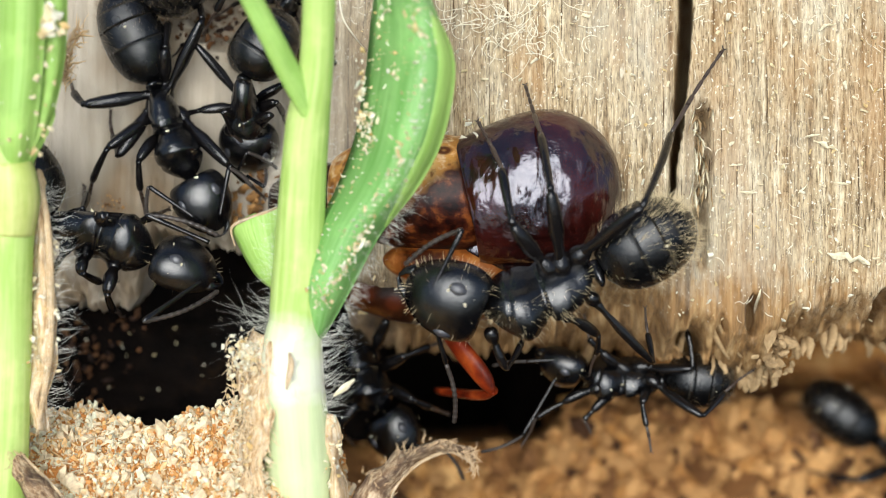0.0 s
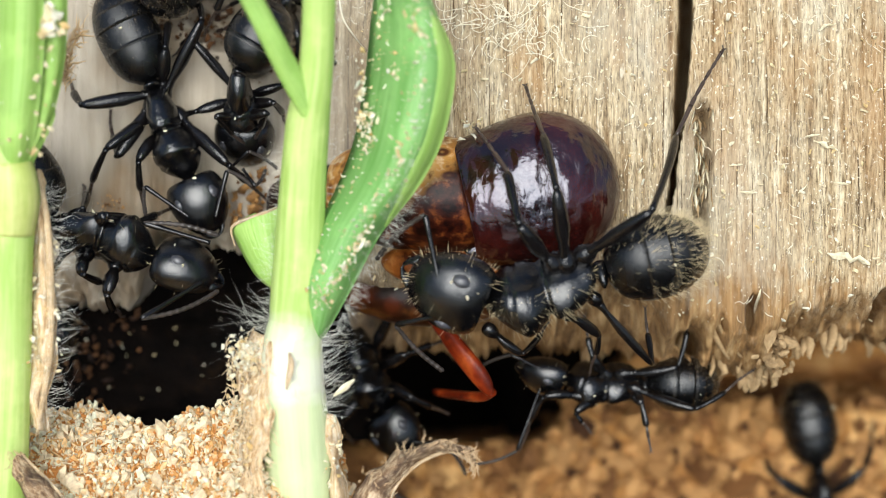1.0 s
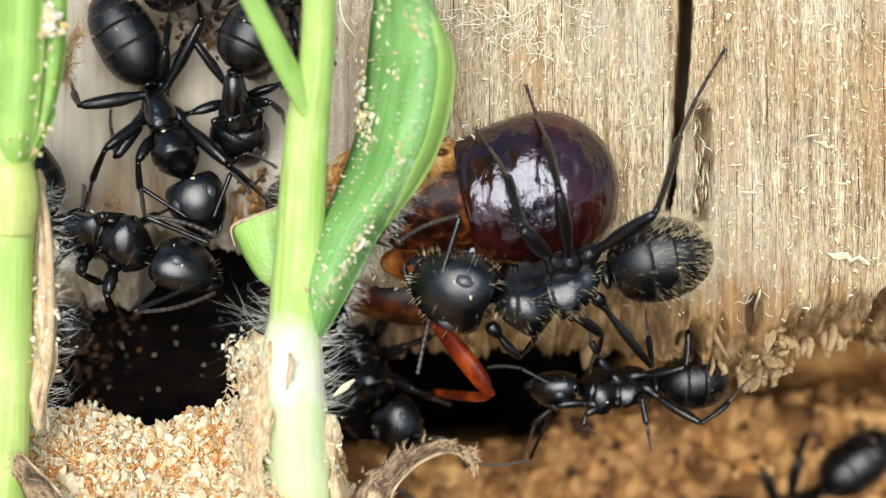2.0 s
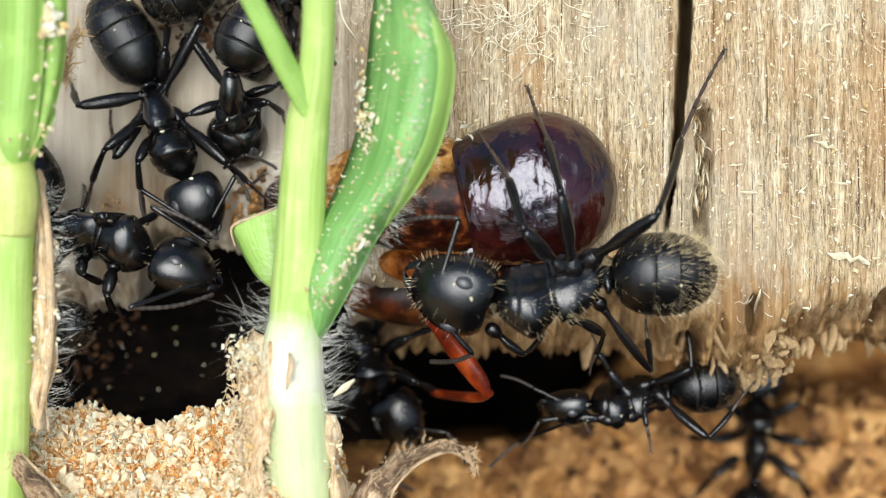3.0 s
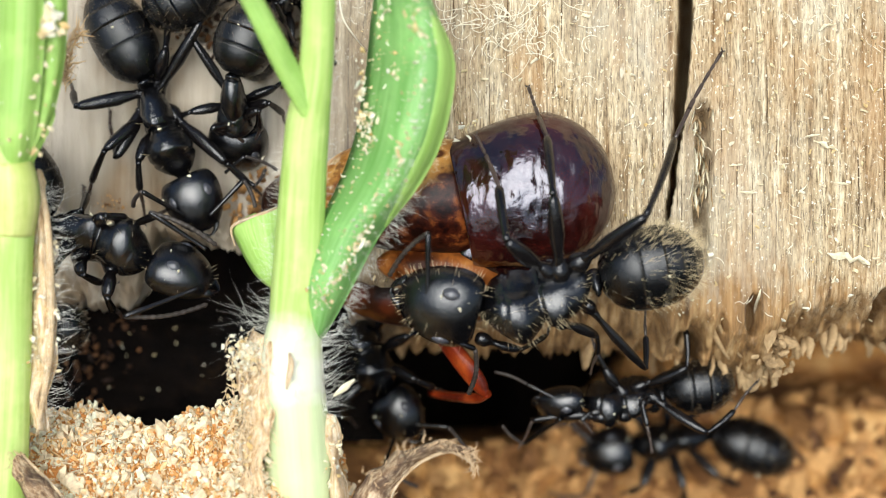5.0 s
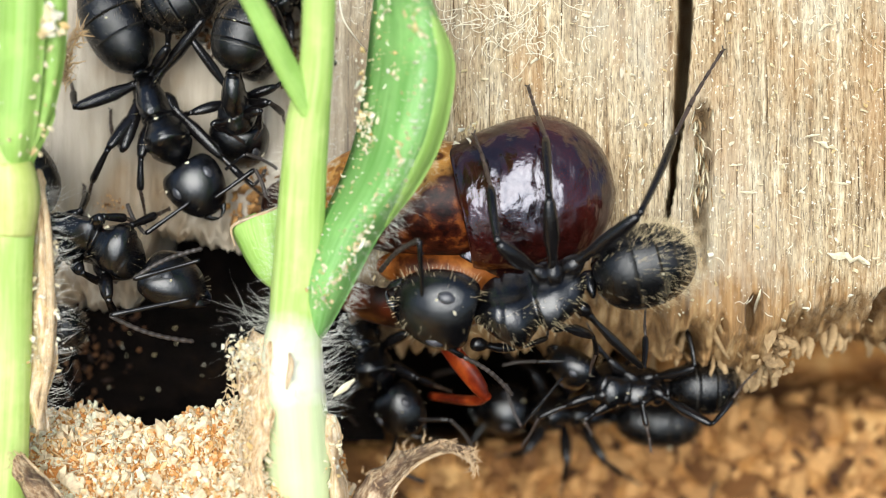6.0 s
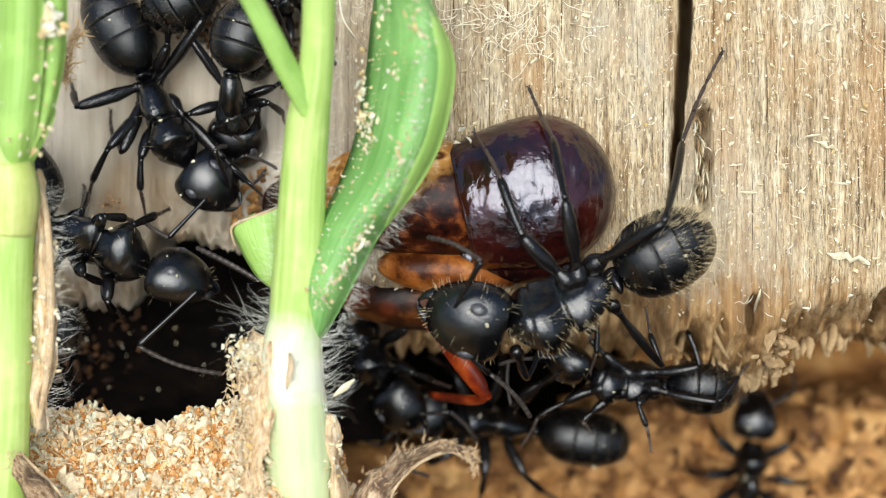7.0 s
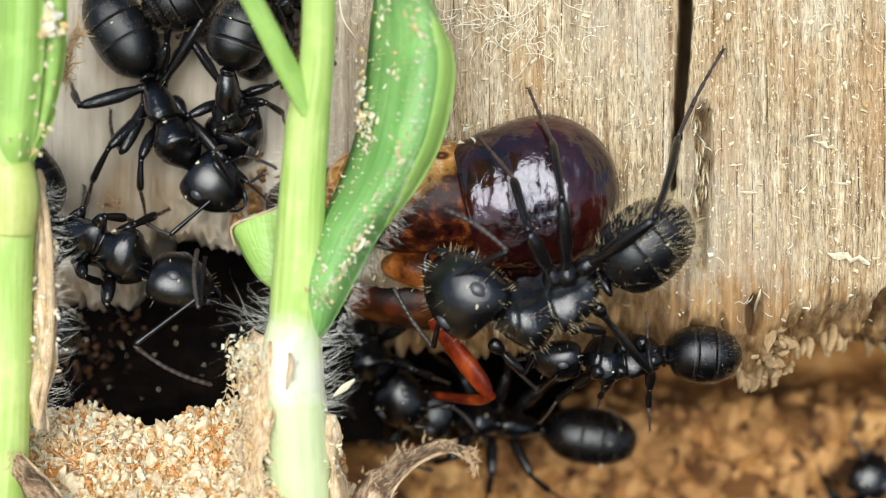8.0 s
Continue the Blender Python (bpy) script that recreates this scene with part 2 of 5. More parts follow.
PALEDUST = dust_material("fresh_sawdust", (0.34, (0.5, 0.2, 0.045)), (0.5, (0.72, 0.42, 0.14)), (0.66, (0.88, 0.66, 0.36)))
CUTICLE = cuticle_material("ant_cuticle", (0.002, 0.002, 0.0024), 0.17, 16.0, 0.75)
DULL = cuticle_material("ant_gaster_cuticle", (0.002, 0.002, 0.0022), 0.24, 22.0, 0.5, True)
LIMB = cuticle_material("ant_limb_cuticle", (0.004, 0.0034, 0.0034), 0.15, 10.0, 0.45)
TARSUS = cuticle_material("ant_foot_cuticle", (0.04, 0.027, 0.02), 0.3, 9.0, 0.5)
FEELER = cuticle_material("ant_feeler_cuticle", (0.035, 0.028, 0.024), 0.4, 10.0, 0.5)
EYE_MAT = cuticle_material("ant_eye", (0.035, 0.035, 0.04), 0.22, 30.0, 0.7)
SHELL = queen_shell_material()
AMBER = amber_material("queen_membrane", (0.2, 0.055, 0.01), (0.58, 0.27, 0.06), (0.78, 0.5, 0.18), "half")
FIBRE_BROWN = shader("brown_fibre", 0.8, (0.52, 0.36, 0.2))[0]
BELLY = amber_material("queen_belly", (0.006, 0.0016, 0.001), (0.03, 0.009, 0.003), (0.14, 0.05, 0.012), True)
REDLEG = amber_material("queen_leg", (0.035, 0.004, 0.0015), (0.16, 0.018, 0.004), (0.36, 0.07, 0.012), False)
FOLD = amber_material("queen_fold", (0.04, 0.009, 0.002), (0.24, 0.075, 0.014), (0.5, 0.22, 0.06), True)
STEM = grass_material("grass_stem", (0.38, 0.58, 0.11), (0.62, 0.76, 0.28), 7)
SHOOT = grass_material("grass_shoot", (0.39, 0.58, 0.11), (0.62, 0.76, 0.28), 7, bloom_glare=True)
BLADE = grass_material("grass_blade", (0.14, 0.35, 0.07), (0.3, 0.54, 0.18), 9)
LIGHTBLADE = grass_material("grass_sheath", (0.27, 0.5, 0.075), (0.47, 0.66, 0.2), 9)
NODE = grass_material("grass_node", (0.44, 0.55, 0.1), (0.7, 0.72, 0.3), 5)
DRY = dry_material("dry_sheath", (0.3, 0.15, 0.055), (0.68, 0.48, 0.26), (0.88, 0.8, 0.62), 0.4)
WITHERED = dry_material("withered_leaf", (0.03, 0.016, 0.008), (0.24, 0.14, 0.07), (0.74, 0.6, 0.4), 0.95)
DOWN = shader("plant_hair", 0.5, (0.78, 0.76, 0.68))[0]
BRISTLE = shader("ant_bristle", 0.4, (0.6, 0.48, 0.28))[0]
TAN = shader("tan_fibre", 0.7, (0.6, 0.4, 0.2))[0]
STRAW = shader("straw_fibre", 0.7, (0.72, 0.55, 0.33))[0]
DARK_BRISTLE = shader("brown_bristle", 0.45, (0.2, 0.14, 0.075))[0]
FIBRE = shader("pale_fibre", 0.7, (0.74, 0.68, 0.52))[0]


# ---- mesh helpers: a shape is (vertices, faces, uv of each vertex) ----
def join(shapes):
    vs, fs, us = [], [], []
    for v, f, u in shapes:
        k = len(vs)
        vs.extend(v)
        us.extend(u)
        fs.extend(tuple(i + k for i in face) for face in f)
    return vs, fs, us


def part(name, shape, material, parent=None, label="", kind="", smooth=True):
    vs, fs, us = shape
    me = bpy.data.meshes.new(name)
    me.from_pydata([tuple(v) for v in vs], [], fs)
    me.materials.append(material)
    if smooth:
        me.polygons.foreach_set("use_smooth", [True] * len(fs))
    uv = me.uv_layers.new(name="UVMap")
    loops = np.zeros(len(me.loops), dtype=np.int32)
    me.loops.foreach_get("vertex_index", loops)
    uv.data.foreach_set("uv", np.array(us, dtype=np.float32)[loops].ravel())
    ob = new(name, me)
    if parent:
        ob.parent = parent
    return tagged(ob, label, kind=kind)


def catmull(rows, per):
    """Smooth rows of numbers, with per steps between neighbours."""
    a = np.array([list(r) for r in rows], dtype=float)
    p = np.vstack([2 * a[0] - a[1], a, 2 * a[-1] - a[-2]])
    out = []
    for i in range(1, len(p) - 2):
        for k in range(per):
            t = k / per
            out.append(0.5 * (2 * p[i] + (p[i + 1] - p[i - 1]) * t + (2 * p[i - 1] - 5 * p[i] + 4 * p[i + 1] - p[i + 2]) * t * t
                              + (3 * p[i] - p[i - 1] - 3 * p[i + 1] + p[i + 2]) * t ** 3))
    out.append(a[-1])
    return np.array(out)


def blob(rows, n=20, per=4, square=1.0):
    """A body round the x axis: rows of x, half width, half height, centre height, in plan steps."""
    r = catmull(rows, per)
    vs, fs, us = [], [], []
    for x, ry, rz, zc in r:
        for k in range(n):
            a = 2 * math.pi * k / n
            c, d = math.cos(a), math.sin(a)
            c, d = math.copysign(abs(c) ** square, c), math.copysign(abs(d) ** square, d)
            vs.append(Vector((x, max(ry, 0.3) * c, zc + max(rz, 0.3) * d)) * U)
            us.append((k / n * 4, x / 50))
    m = len(r)
    for i in range(m - 1):
        for k in range(n):
            q = (k + 1) % n
            fs.append((i * n + k, i * n + q, (i + 1) * n + q, (i + 1) * n + k))
    fs.append(tuple(range(n - 1, -1, -1)))
    fs.append(tuple((m - 1) * n + k for k in range(n)))
    return vs, fs, us


def tube(points, radii, n=8, flat=1.0):
    """A tube through points (metres) with radii in plan steps."""
    vs, fs, us = [], [], []
    m = len(points)
    side = None
    run = 0.0
    for i, p in enumerate(points):
        d = (points[min(i + 1, m - 1)] - points[max(i - 1, 0)]).normalized()
        if side is None:
            side = d.orthogonal().normalized()
        side = (side - d * side.dot(d)).normalized()
        up = d.cross(side)
        if i:
            run += (p - points[i - 1]).length * 1000
        r = radii[i] * U
        for k in range(n):
            a = 2 * math.pi * k / n
            vs.append(p + side * (r * math.cos(a)) + up * (r * flat * math.sin(a)))
            us.append((abs(2 * k / n - 1) * 2, run))
    for i in range(m - 1):
        for k in range(n):
            q = (k + 1) % n
            fs.append((i * n + k, i * n + q, (i + 1) * n + q, (i + 1) * n + k))
    fs.append(tuple(range(n - 1, -1, -1)))
    fs.append(tuple((m - 1) * n + k for k in range(n)))
    return vs, fs, us


def path_tube(rows, per=5, n=12, flat=1.0):
    """A smooth tube: rows of u, v, w, radius."""
    r = catmull(rows, per)
    return tube([at(*p[:3]) for p in r], [p[3] for p in r], n, flat)


def hair(base, way, length, r=0.7, bend=None):
    """One thin tapering hair; length and r in plan steps."""
    d = way.normalized()
    s = d.orthogonal().normalized()
    t = d.cross(s)
    mid = base + d * (length * U * 0.55)
    tip = base + d * (length * U) + (bend * (length * U) if bend is not None else Vector())
    vs = []
    for c, rr in ((base, r), (mid, r * 0.75)):
        for k in range(3):
            a = 2.0944 * k
            vs.append(c + (s * math.cos(a) + t * math.sin(a)) * (rr * U))
    vs.append(tip)
    fs = [(0, 1, 4, 3), (1, 2, 5, 4), (2, 0, 3, 5), (3, 4, 6), (4, 5, 6), (5, 3, 6)]
    return vs, fs, [(0, 0)] * 7


def chip(rng, c, size, long=1.6, thin=0.45):
    """An uneven splinter of wood round the place c; size in plan steps."""
    m = Euler((rng.uniform(0, 6.3), rng.uniform(0, 6.3), rng.uniform(0, 6.3))).to_matrix()
    vs = []
    for x in (-1, 1):
        for y in (-1, 1):
            for z in (-1, 1):
                q = Vector((x * long * rng.uniform(0.3, 1.2), y * rng.uniform(0.1, 1.15), z * thin * rng.uniform(0.15, 1.4)))
                vs.append(c + m @ q * (size * 0.5 * U))
    fs = [(0, 1, 3, 2), (4, 6, 7, 5), (0, 4, 5, 1), (2, 3, 7, 6), (0, 2, 6, 4), (1, 5, 7, 3)]
    return vs, fs, [(0, 0)] * 8


def crumb(rng, c, size, long=1.4):
    """A rounded, uneven crumb of twelve corners round the place c; size in plan steps."""
    g = 1.618
    m = Euler((rng.uniform(0, 6.3), rng.uniform(0, 6.3), rng.uniform(0, 6.3))).to_matrix()
    vs = []
    for x, y, z in ((-1, g, 0), (1, g, 0), (-1, -g, 0), (1, -g, 0), (0, -1, g), (0, 1, g), (0, -1, -g), (0, 1, -g), (g, 0, -1), (g, 0, 1), (-g, 0, -1), (-g, 0, 1)):
        k = rng.uniform(0.45, 1.15)
        vs.append(c + m @ Vector((x * long * k, y * k * 0.85, z * k * 0.75)) * (size * 0.3 * U))
    fs = [(0, 11, 5), (0, 5, 1), (0, 1, 7), (0, 7, 10), (0, 10, 11), (1, 5, 9), (5, 11, 4), (11, 10, 2), (10, 7, 6), (7, 1, 8), (3, 9, 4), (3, 4, 2), (3, 2, 6), (3, 6, 8), (3, 8, 9), (4, 9, 5), (2, 4, 11), (6, 2, 10), (8, 6, 7), (9, 8, 1)]
    return vs, fs, [(0, 0)] * 12


def ribbon(stations, per=4, cross=8, thick=4.0, crinkle=0.0):
    """A blade with two faces and thickness: stations of three (u, v, w) across it."""
    flat = catmull([[c for p in s for c in p] for s in stations], per)
    top, under = [], []
    for row in flat:
        a, b, c = (at(*row[i:i + 3]) for i in (0, 3, 6))
        line = []
        for k in range(cross + 1):
            t = k / cross
            line.append(a * (2 * (t - 0.5) * (t - 1)) + b * (4 * t * (1 - t)) + c * (2 * t * (t - 0.5)))
        if crinkle:
            line = [p + Vector((wob(p.x * 1500, p.y * 900, 81), wob(p.x * 1500, p.y * 900, 82), 1.6 * wob(p.x * 2600, p.y * 1100, 83))) * (crinkle * U) for p in line]
        top.append(line)
    m = len(top)
    for i in range(m):
        row = []
        for k in range(cross + 1):
            d = (top[min(i + 1, m - 1)][k] - top[max(i - 1, 0)][k])
            e = (top[i][min(k + 1, cross)] - top[i][max(k - 1, 0)])
            nn = e.cross(d)
            nn = nn.normalized() if nn.length > 0 else Vector((0, 0, 1))
            if nn.z < 0:
                nn = -nn
            row.append(top[i][k] - nn * (thick * U))
        under.append(row)
    vs = [p for r in top for p in r] + [p for r in under for p in r]
    w = cross + 1
    us = [(k / cross * 2, i * 0.25) for i in range(m) for k in range(w)] * 2
    fs, o = [], m * w
    for i in range(m - 1):
        for k in range(cross):
            a = i * w + k
            fs.append((a, a + 1, a + w + 1, a + w))
            fs.append((o + a, o + a + w, o + a + w + 1, o + a + 1))
        for k in (0, cross):
            a = i * w + k
            fs.append((a, a + w, o + a + w, o + a))
    for i in (0, m - 1):
        for k in range(cross):
            a = i * w + k
            fs.append((a, o + a, o + a + 1, a + 1))
    return vs, fs, us


def smooth(a, b, x):
    t = min(1.0, max(0.0, (x - a) / (b - a)))
    return t * t * (3 - 2 * t)


def wob(x, y, seed):
    return noise.noise(Vector((x, y, seed)))


# ---- the setting ----
def ground_sheet():
    """One sheet from the burrow under the log to the horizon."""
    def steps():
        fine = [i * 0.9 * MM for i in range(-40, 41)]
        far = [fine[-1] * 1.35 ** k for k in range(1, 31)]
        return [-f for f in reversed(far)] + fine + far
    xs, ys = steps(), steps()
    vs, fs, us = [], [], []
    for y in ys:
        for x in xs:
            r = math.hypot(x, y)
            near = smooth(0.06, 0.03, r)
            z = near * (0.7 * wob(x * 300, y * 300, 1) + 0.25 * wob(x * 1100, y * 1100, 2)) * MM
            pit = smooth(-3.0 * MM, -6.5 * MM, x) * smooth(-26 * MM, -22 * MM, x) * smooth(-3.5 * MM, -1.5 * MM, y) * smooth(22 * MM, 14 * MM, y)
            side = smooth(5.0 * MM, 1.5 * MM, x) * smooth(-26 * MM, -22 * MM, x) * smooth(4.2 * MM, 6.8 * MM, y) * smooth(22 * MM, 14 * MM, y)
            hollow = smooth(-7.0 * MM, -3.5 * MM, x) * smooth(60 * MM, 48 * MM, r)
            z -= max(22 * MM * max(pit, side), 6.5 * MM * hollow)
            vs.append(Vector((x, y, z)))
            us.append((x, y))
    w = len(xs)
    fs = [(j * w + i, j * w + i + 1, (j + 1) * w + i + 1, (j + 1) * w + i) for j in range(len(ys) - 1) for i in range(w - 1)]
    return tagged(part("ground", (vs, fs, us), SHADE_SOIL), "soil coloured near-black for the shade of the burrow under the log", "ground", kind="structure")


def heap_height(x, y):
    """Height of the sawdust heap, in mm, over the place x, y in mm."""
    back = -3.75 + 0.9 * wob(x * 0.35, 3.1, 5) + 0.3 * wob(x * 1.3, 0.4, 6)
    right = -3.7 + 0.5 * wob(y * 0.5, 7.7, 8)
    h = 11.75 - 0.10 * (y + 4.0) + 0.5 * wob(x * 0.4, y * 0.4, 9) + 0.22 * wob(x * 1.5, y * 1.5, 10)
    h += 0.7 * smooth(-9.5, -7.2, x) * smooth(-3.7, -5.5, x)
    return h * smooth(back + 1.0, back - 0.5, y) * smooth(right + 1.3, right - 0.4, x) * smooth(-30, -22, y) * smooth(-34, -24, x) - 0.6


def sawdust_heap():
    vs, fs, us = [], [], []
    xs = [-34 + 0.3 * i for i in range(110)]
    ys = [-30 + 0.3 * i for i in range(100)]
    for y in ys:
        for x in xs:
            vs.append(Vector((x, y, heap_height(x, y) + 0.12 * wob(x * 3, y * 3, 11))) * MM)
            us.append((x, y))
    w = len(xs)
    fs = [(j * w + i, j * w + i + 1, (j + 1) * w + i + 1, (j + 1) * w + i) for j in range(len(ys) - 1) for i in range(w - 1)]
    heap = tagged(part("sawdust_heap", (vs, fs, us), PALEDUST), "heap of pale orange sawdust beside the burrow", "sawdust", kind="stuff")
    rng = random.Random(3)
    bits = []
    for i in range(24000):
        x, y = rng.uniform(-18.5, -2.2), rng.uniform(-13.5, -1.6)
        z = heap_height(x, y)
        if z < 1.0:
            continue
        s = 2.2 + 8 * rng.random() ** 2.4
        c = Vector((x, y, z + rng.uniform(0.0, 0.16))) * MM
        bits.append(crumb(rng, c, s * 1.5, rng.uniform(1.0, 1.7)) if rng.random() < 0.35 else chip(rng, c, s * 1.2, rng.uniform(1.2, 3.0), rng.uniform(0.2, 0.6)))
    part("chips", join(bits), CHIP, heap, "loose cream and orange wood crumbs", "stuff", smooth=False)
    # matted lumps along the crest
    for x, y, r in ((-12.6, -4.8, 20), (-13.4, -5.0, 16), (-11.8, -5.0, 16), (-9.6, -4.9, 20), (-8.6, -4.7, 24), (-7.4, -4.9, 30), (-6.6, -5.0, 22), (-5.9, -4.8, 36), (-5.2, -5.2, 28), (-9.0, -6.2, 20), (-11.0, -6.8, 22)):
        c = Vector((x, y, heap_height(x, y) + 0.1)) * MM
        lump = [crumb(rng, c + Vector((rng.gauss(0, 0.4), rng.gauss(0, 0.3), rng.gauss(0, 0.35))) * (r * U), r * rng.uniform(0.2, 0.6), rng.uniform(1.0, 1.8)) for k in range(40)]
        part("lump", join(lump), CHIP, heap, smooth=False)
    for i in range(290):
        x, y = rng.uniform(-16.5, -3.5), rng.uniform(-11.5, -3.2)
        z = heap_height(x, y)
        if z > 6:
            c = Vector((x, y, z + rng.uniform(0.05, 0.2))) * MM
            part("chip", crumb(rng, c, 12 + 22 * rng.random() ** 2, rng.uniform(1.1, 1.8)), CHIP, heap, smooth=False)


def sawdust_floor():
    """A bank of brown sawdust under and in front of the log, coloured darker for the log's shade."""
    vs, fs, us = [], [], []
    n, m = 110, 80
    def deep(u, v):
        hole = smooth(1010, 950, u - 1.0 * (735 - v)) * smooth(790, 750, v)
        rim = smooth(735, 650, v)
        return -13.6 + 1.4 * wob(u * 0.007, v * 0.007, 14) + 0.6 * wob(u * 0.02, v * 0.02, 15) + 0.15 * wob(u * 0.06, v * 0.06, 16) - 26 * hole - 6 * rim
    for j in range(m):
        for i in range(n):
            u, v = 560 + 1500 * i / (n - 1), 520 + 640 * j / (m - 1)
            vs.append(at(u, v, deep(u, v)))
            us.append((u, v))
    fs = [(j * n + i, (j + 1) * n + i, (j + 1) * n + i + 1, j * n + i + 1) for j in range(m - 1) for i in range(n - 1)]
    floor = board_thing("sawdust_floor", (vs, fs, us), DUST, "brown sawdust in front of the log, darkened for the log's shade", "sawdust", "stuff")
    rng = random.Random(4)
    bits = []
    for i in range(1500):
        u, v = rng.uniform(640, 1660), rng.uniform(660, 940)
        bits.append(crumb(rng, at(u, v, deep(u, v) + rng.uniform(-0.05, 0.25)), 8 + 40 * rng.random() ** 3, rng.uniform(1.0, 1.8)))
    for i in range(150):
        u, v = rng.uniform(900, 1680), rng.uniform(700, 950)
        bits.append(crumb(rng, at(u, v, deep(u, v) - 0.1), rng.uniform(40, 95), rng.uniform(1.0, 1.5)))
    part("chips", join(bits), DEEPCHIP, floor, "brown and orange chips", "stuff", smooth=False)


def crack_place(v):
    return 1213 - 0.03 * v - 0.00014 * v * v + 4 * wob(v * 0.02, 1.0, 20)


def edge_of(u):
    """How far down the face reaches at u."""
    base = 552 - 120 * smooth(190, 250, u) + 212 * smooth(560, 640, u) + 18 * smooth(1210, 1290, u) * smooth(1405, 1370, u) - 24 * smooth(1380, 1420, u)
    tooth = 22 * wob(u * 0.03, 0.5, 21) + 20 * wob(u * 0.08, 2.5, 22) + 9 * wob(u * 0.25, 4.5, 23)
    return base + tooth


def crack_depth(u, v):
    half = 9.5 * smooth(430, 60, v) + 3
    return 14.0 * smooth(half + 1, half - 2.5, abs(u - crack_place(v))) * smooth(440, 330, v)


def face_out(u, v):
    """Relief of the face in mm."""
    w = -2.6 * smooth(700, 470, u)
    w += 0.10 * wob(u * 0.09, v * 0.006, 24) + 0.05 * wob(u * 0.3, v * 0.02, 25) + 0.22 * wob(u * 0.012, v * 0.004, 26) + 0.03 * wob(u * 0.2, v * 0.2, 27)
    w -= 2.4 * smooth(470, 560, v) * smooth(560, 640, u) * smooth(1200, 1110, u)
    # a decayed hollow high on the greyed end
    w -= 3.4 * smooth(1.0, 0.5, math.hypot((u - 505) / 62, (v - 20) / 85) + 0.25 * wob(u * 0.05, v * 0.05, 36))
    # second hollow added beside it, to shade the wood under the ants
    w -= 1.8 * smooth(1.0, 0.4, math.hypot((u - 375) / 78, (v - 8) / 66) + 0.3 * wob(u * 0.05, v * 0.05, 37))
    # eaten away behind the queen
    w -= 3.2 * smooth(545, 605, v) * smooth(590, 650, u) * smooth(980, 890, u)
    w -= crack_depth(u, v)
    # a torn second split beside it
    c2 = 1244 + 10 * wob(v * 0.012, 3.0, 28) - 0.02 * (v - 300)
    d2 = abs(u - c2)
    w -= (1.5 + 1.3 * wob(v * 0.03, u * 0.03, 29)) * smooth(17, 5, d2) * smooth(170, 215, v) * smooth(520, 390, v)
    # the lower rim rounds away under the log
    w -= 2.2 * smooth(110, 0, edge_of(u) - v) ** 1.5 * smooth(900, 1000, u)
    # a rotted pocket
    w -= 2.4 * smooth(1.0, 0.45, math.hypot((u - 1335) / 15, (v - 560) / 42))
    # frayed towards the bottom edge
    f = smooth(140, 10, edge_of(u) - v)
    w += f * (1.2 * wob(u * 0.032, v * 0.016, 30) + 0.35 * wob(u * 0.12, v * 0.05, 31) - 0.4)
    w -= 2.6 * smooth(100, 60, edge_of(u) - v) * smooth(0.22, 0.42, wob(u * 0.022, v * 0.014, 35)) * smooth(1000, 1060, u)
    return w


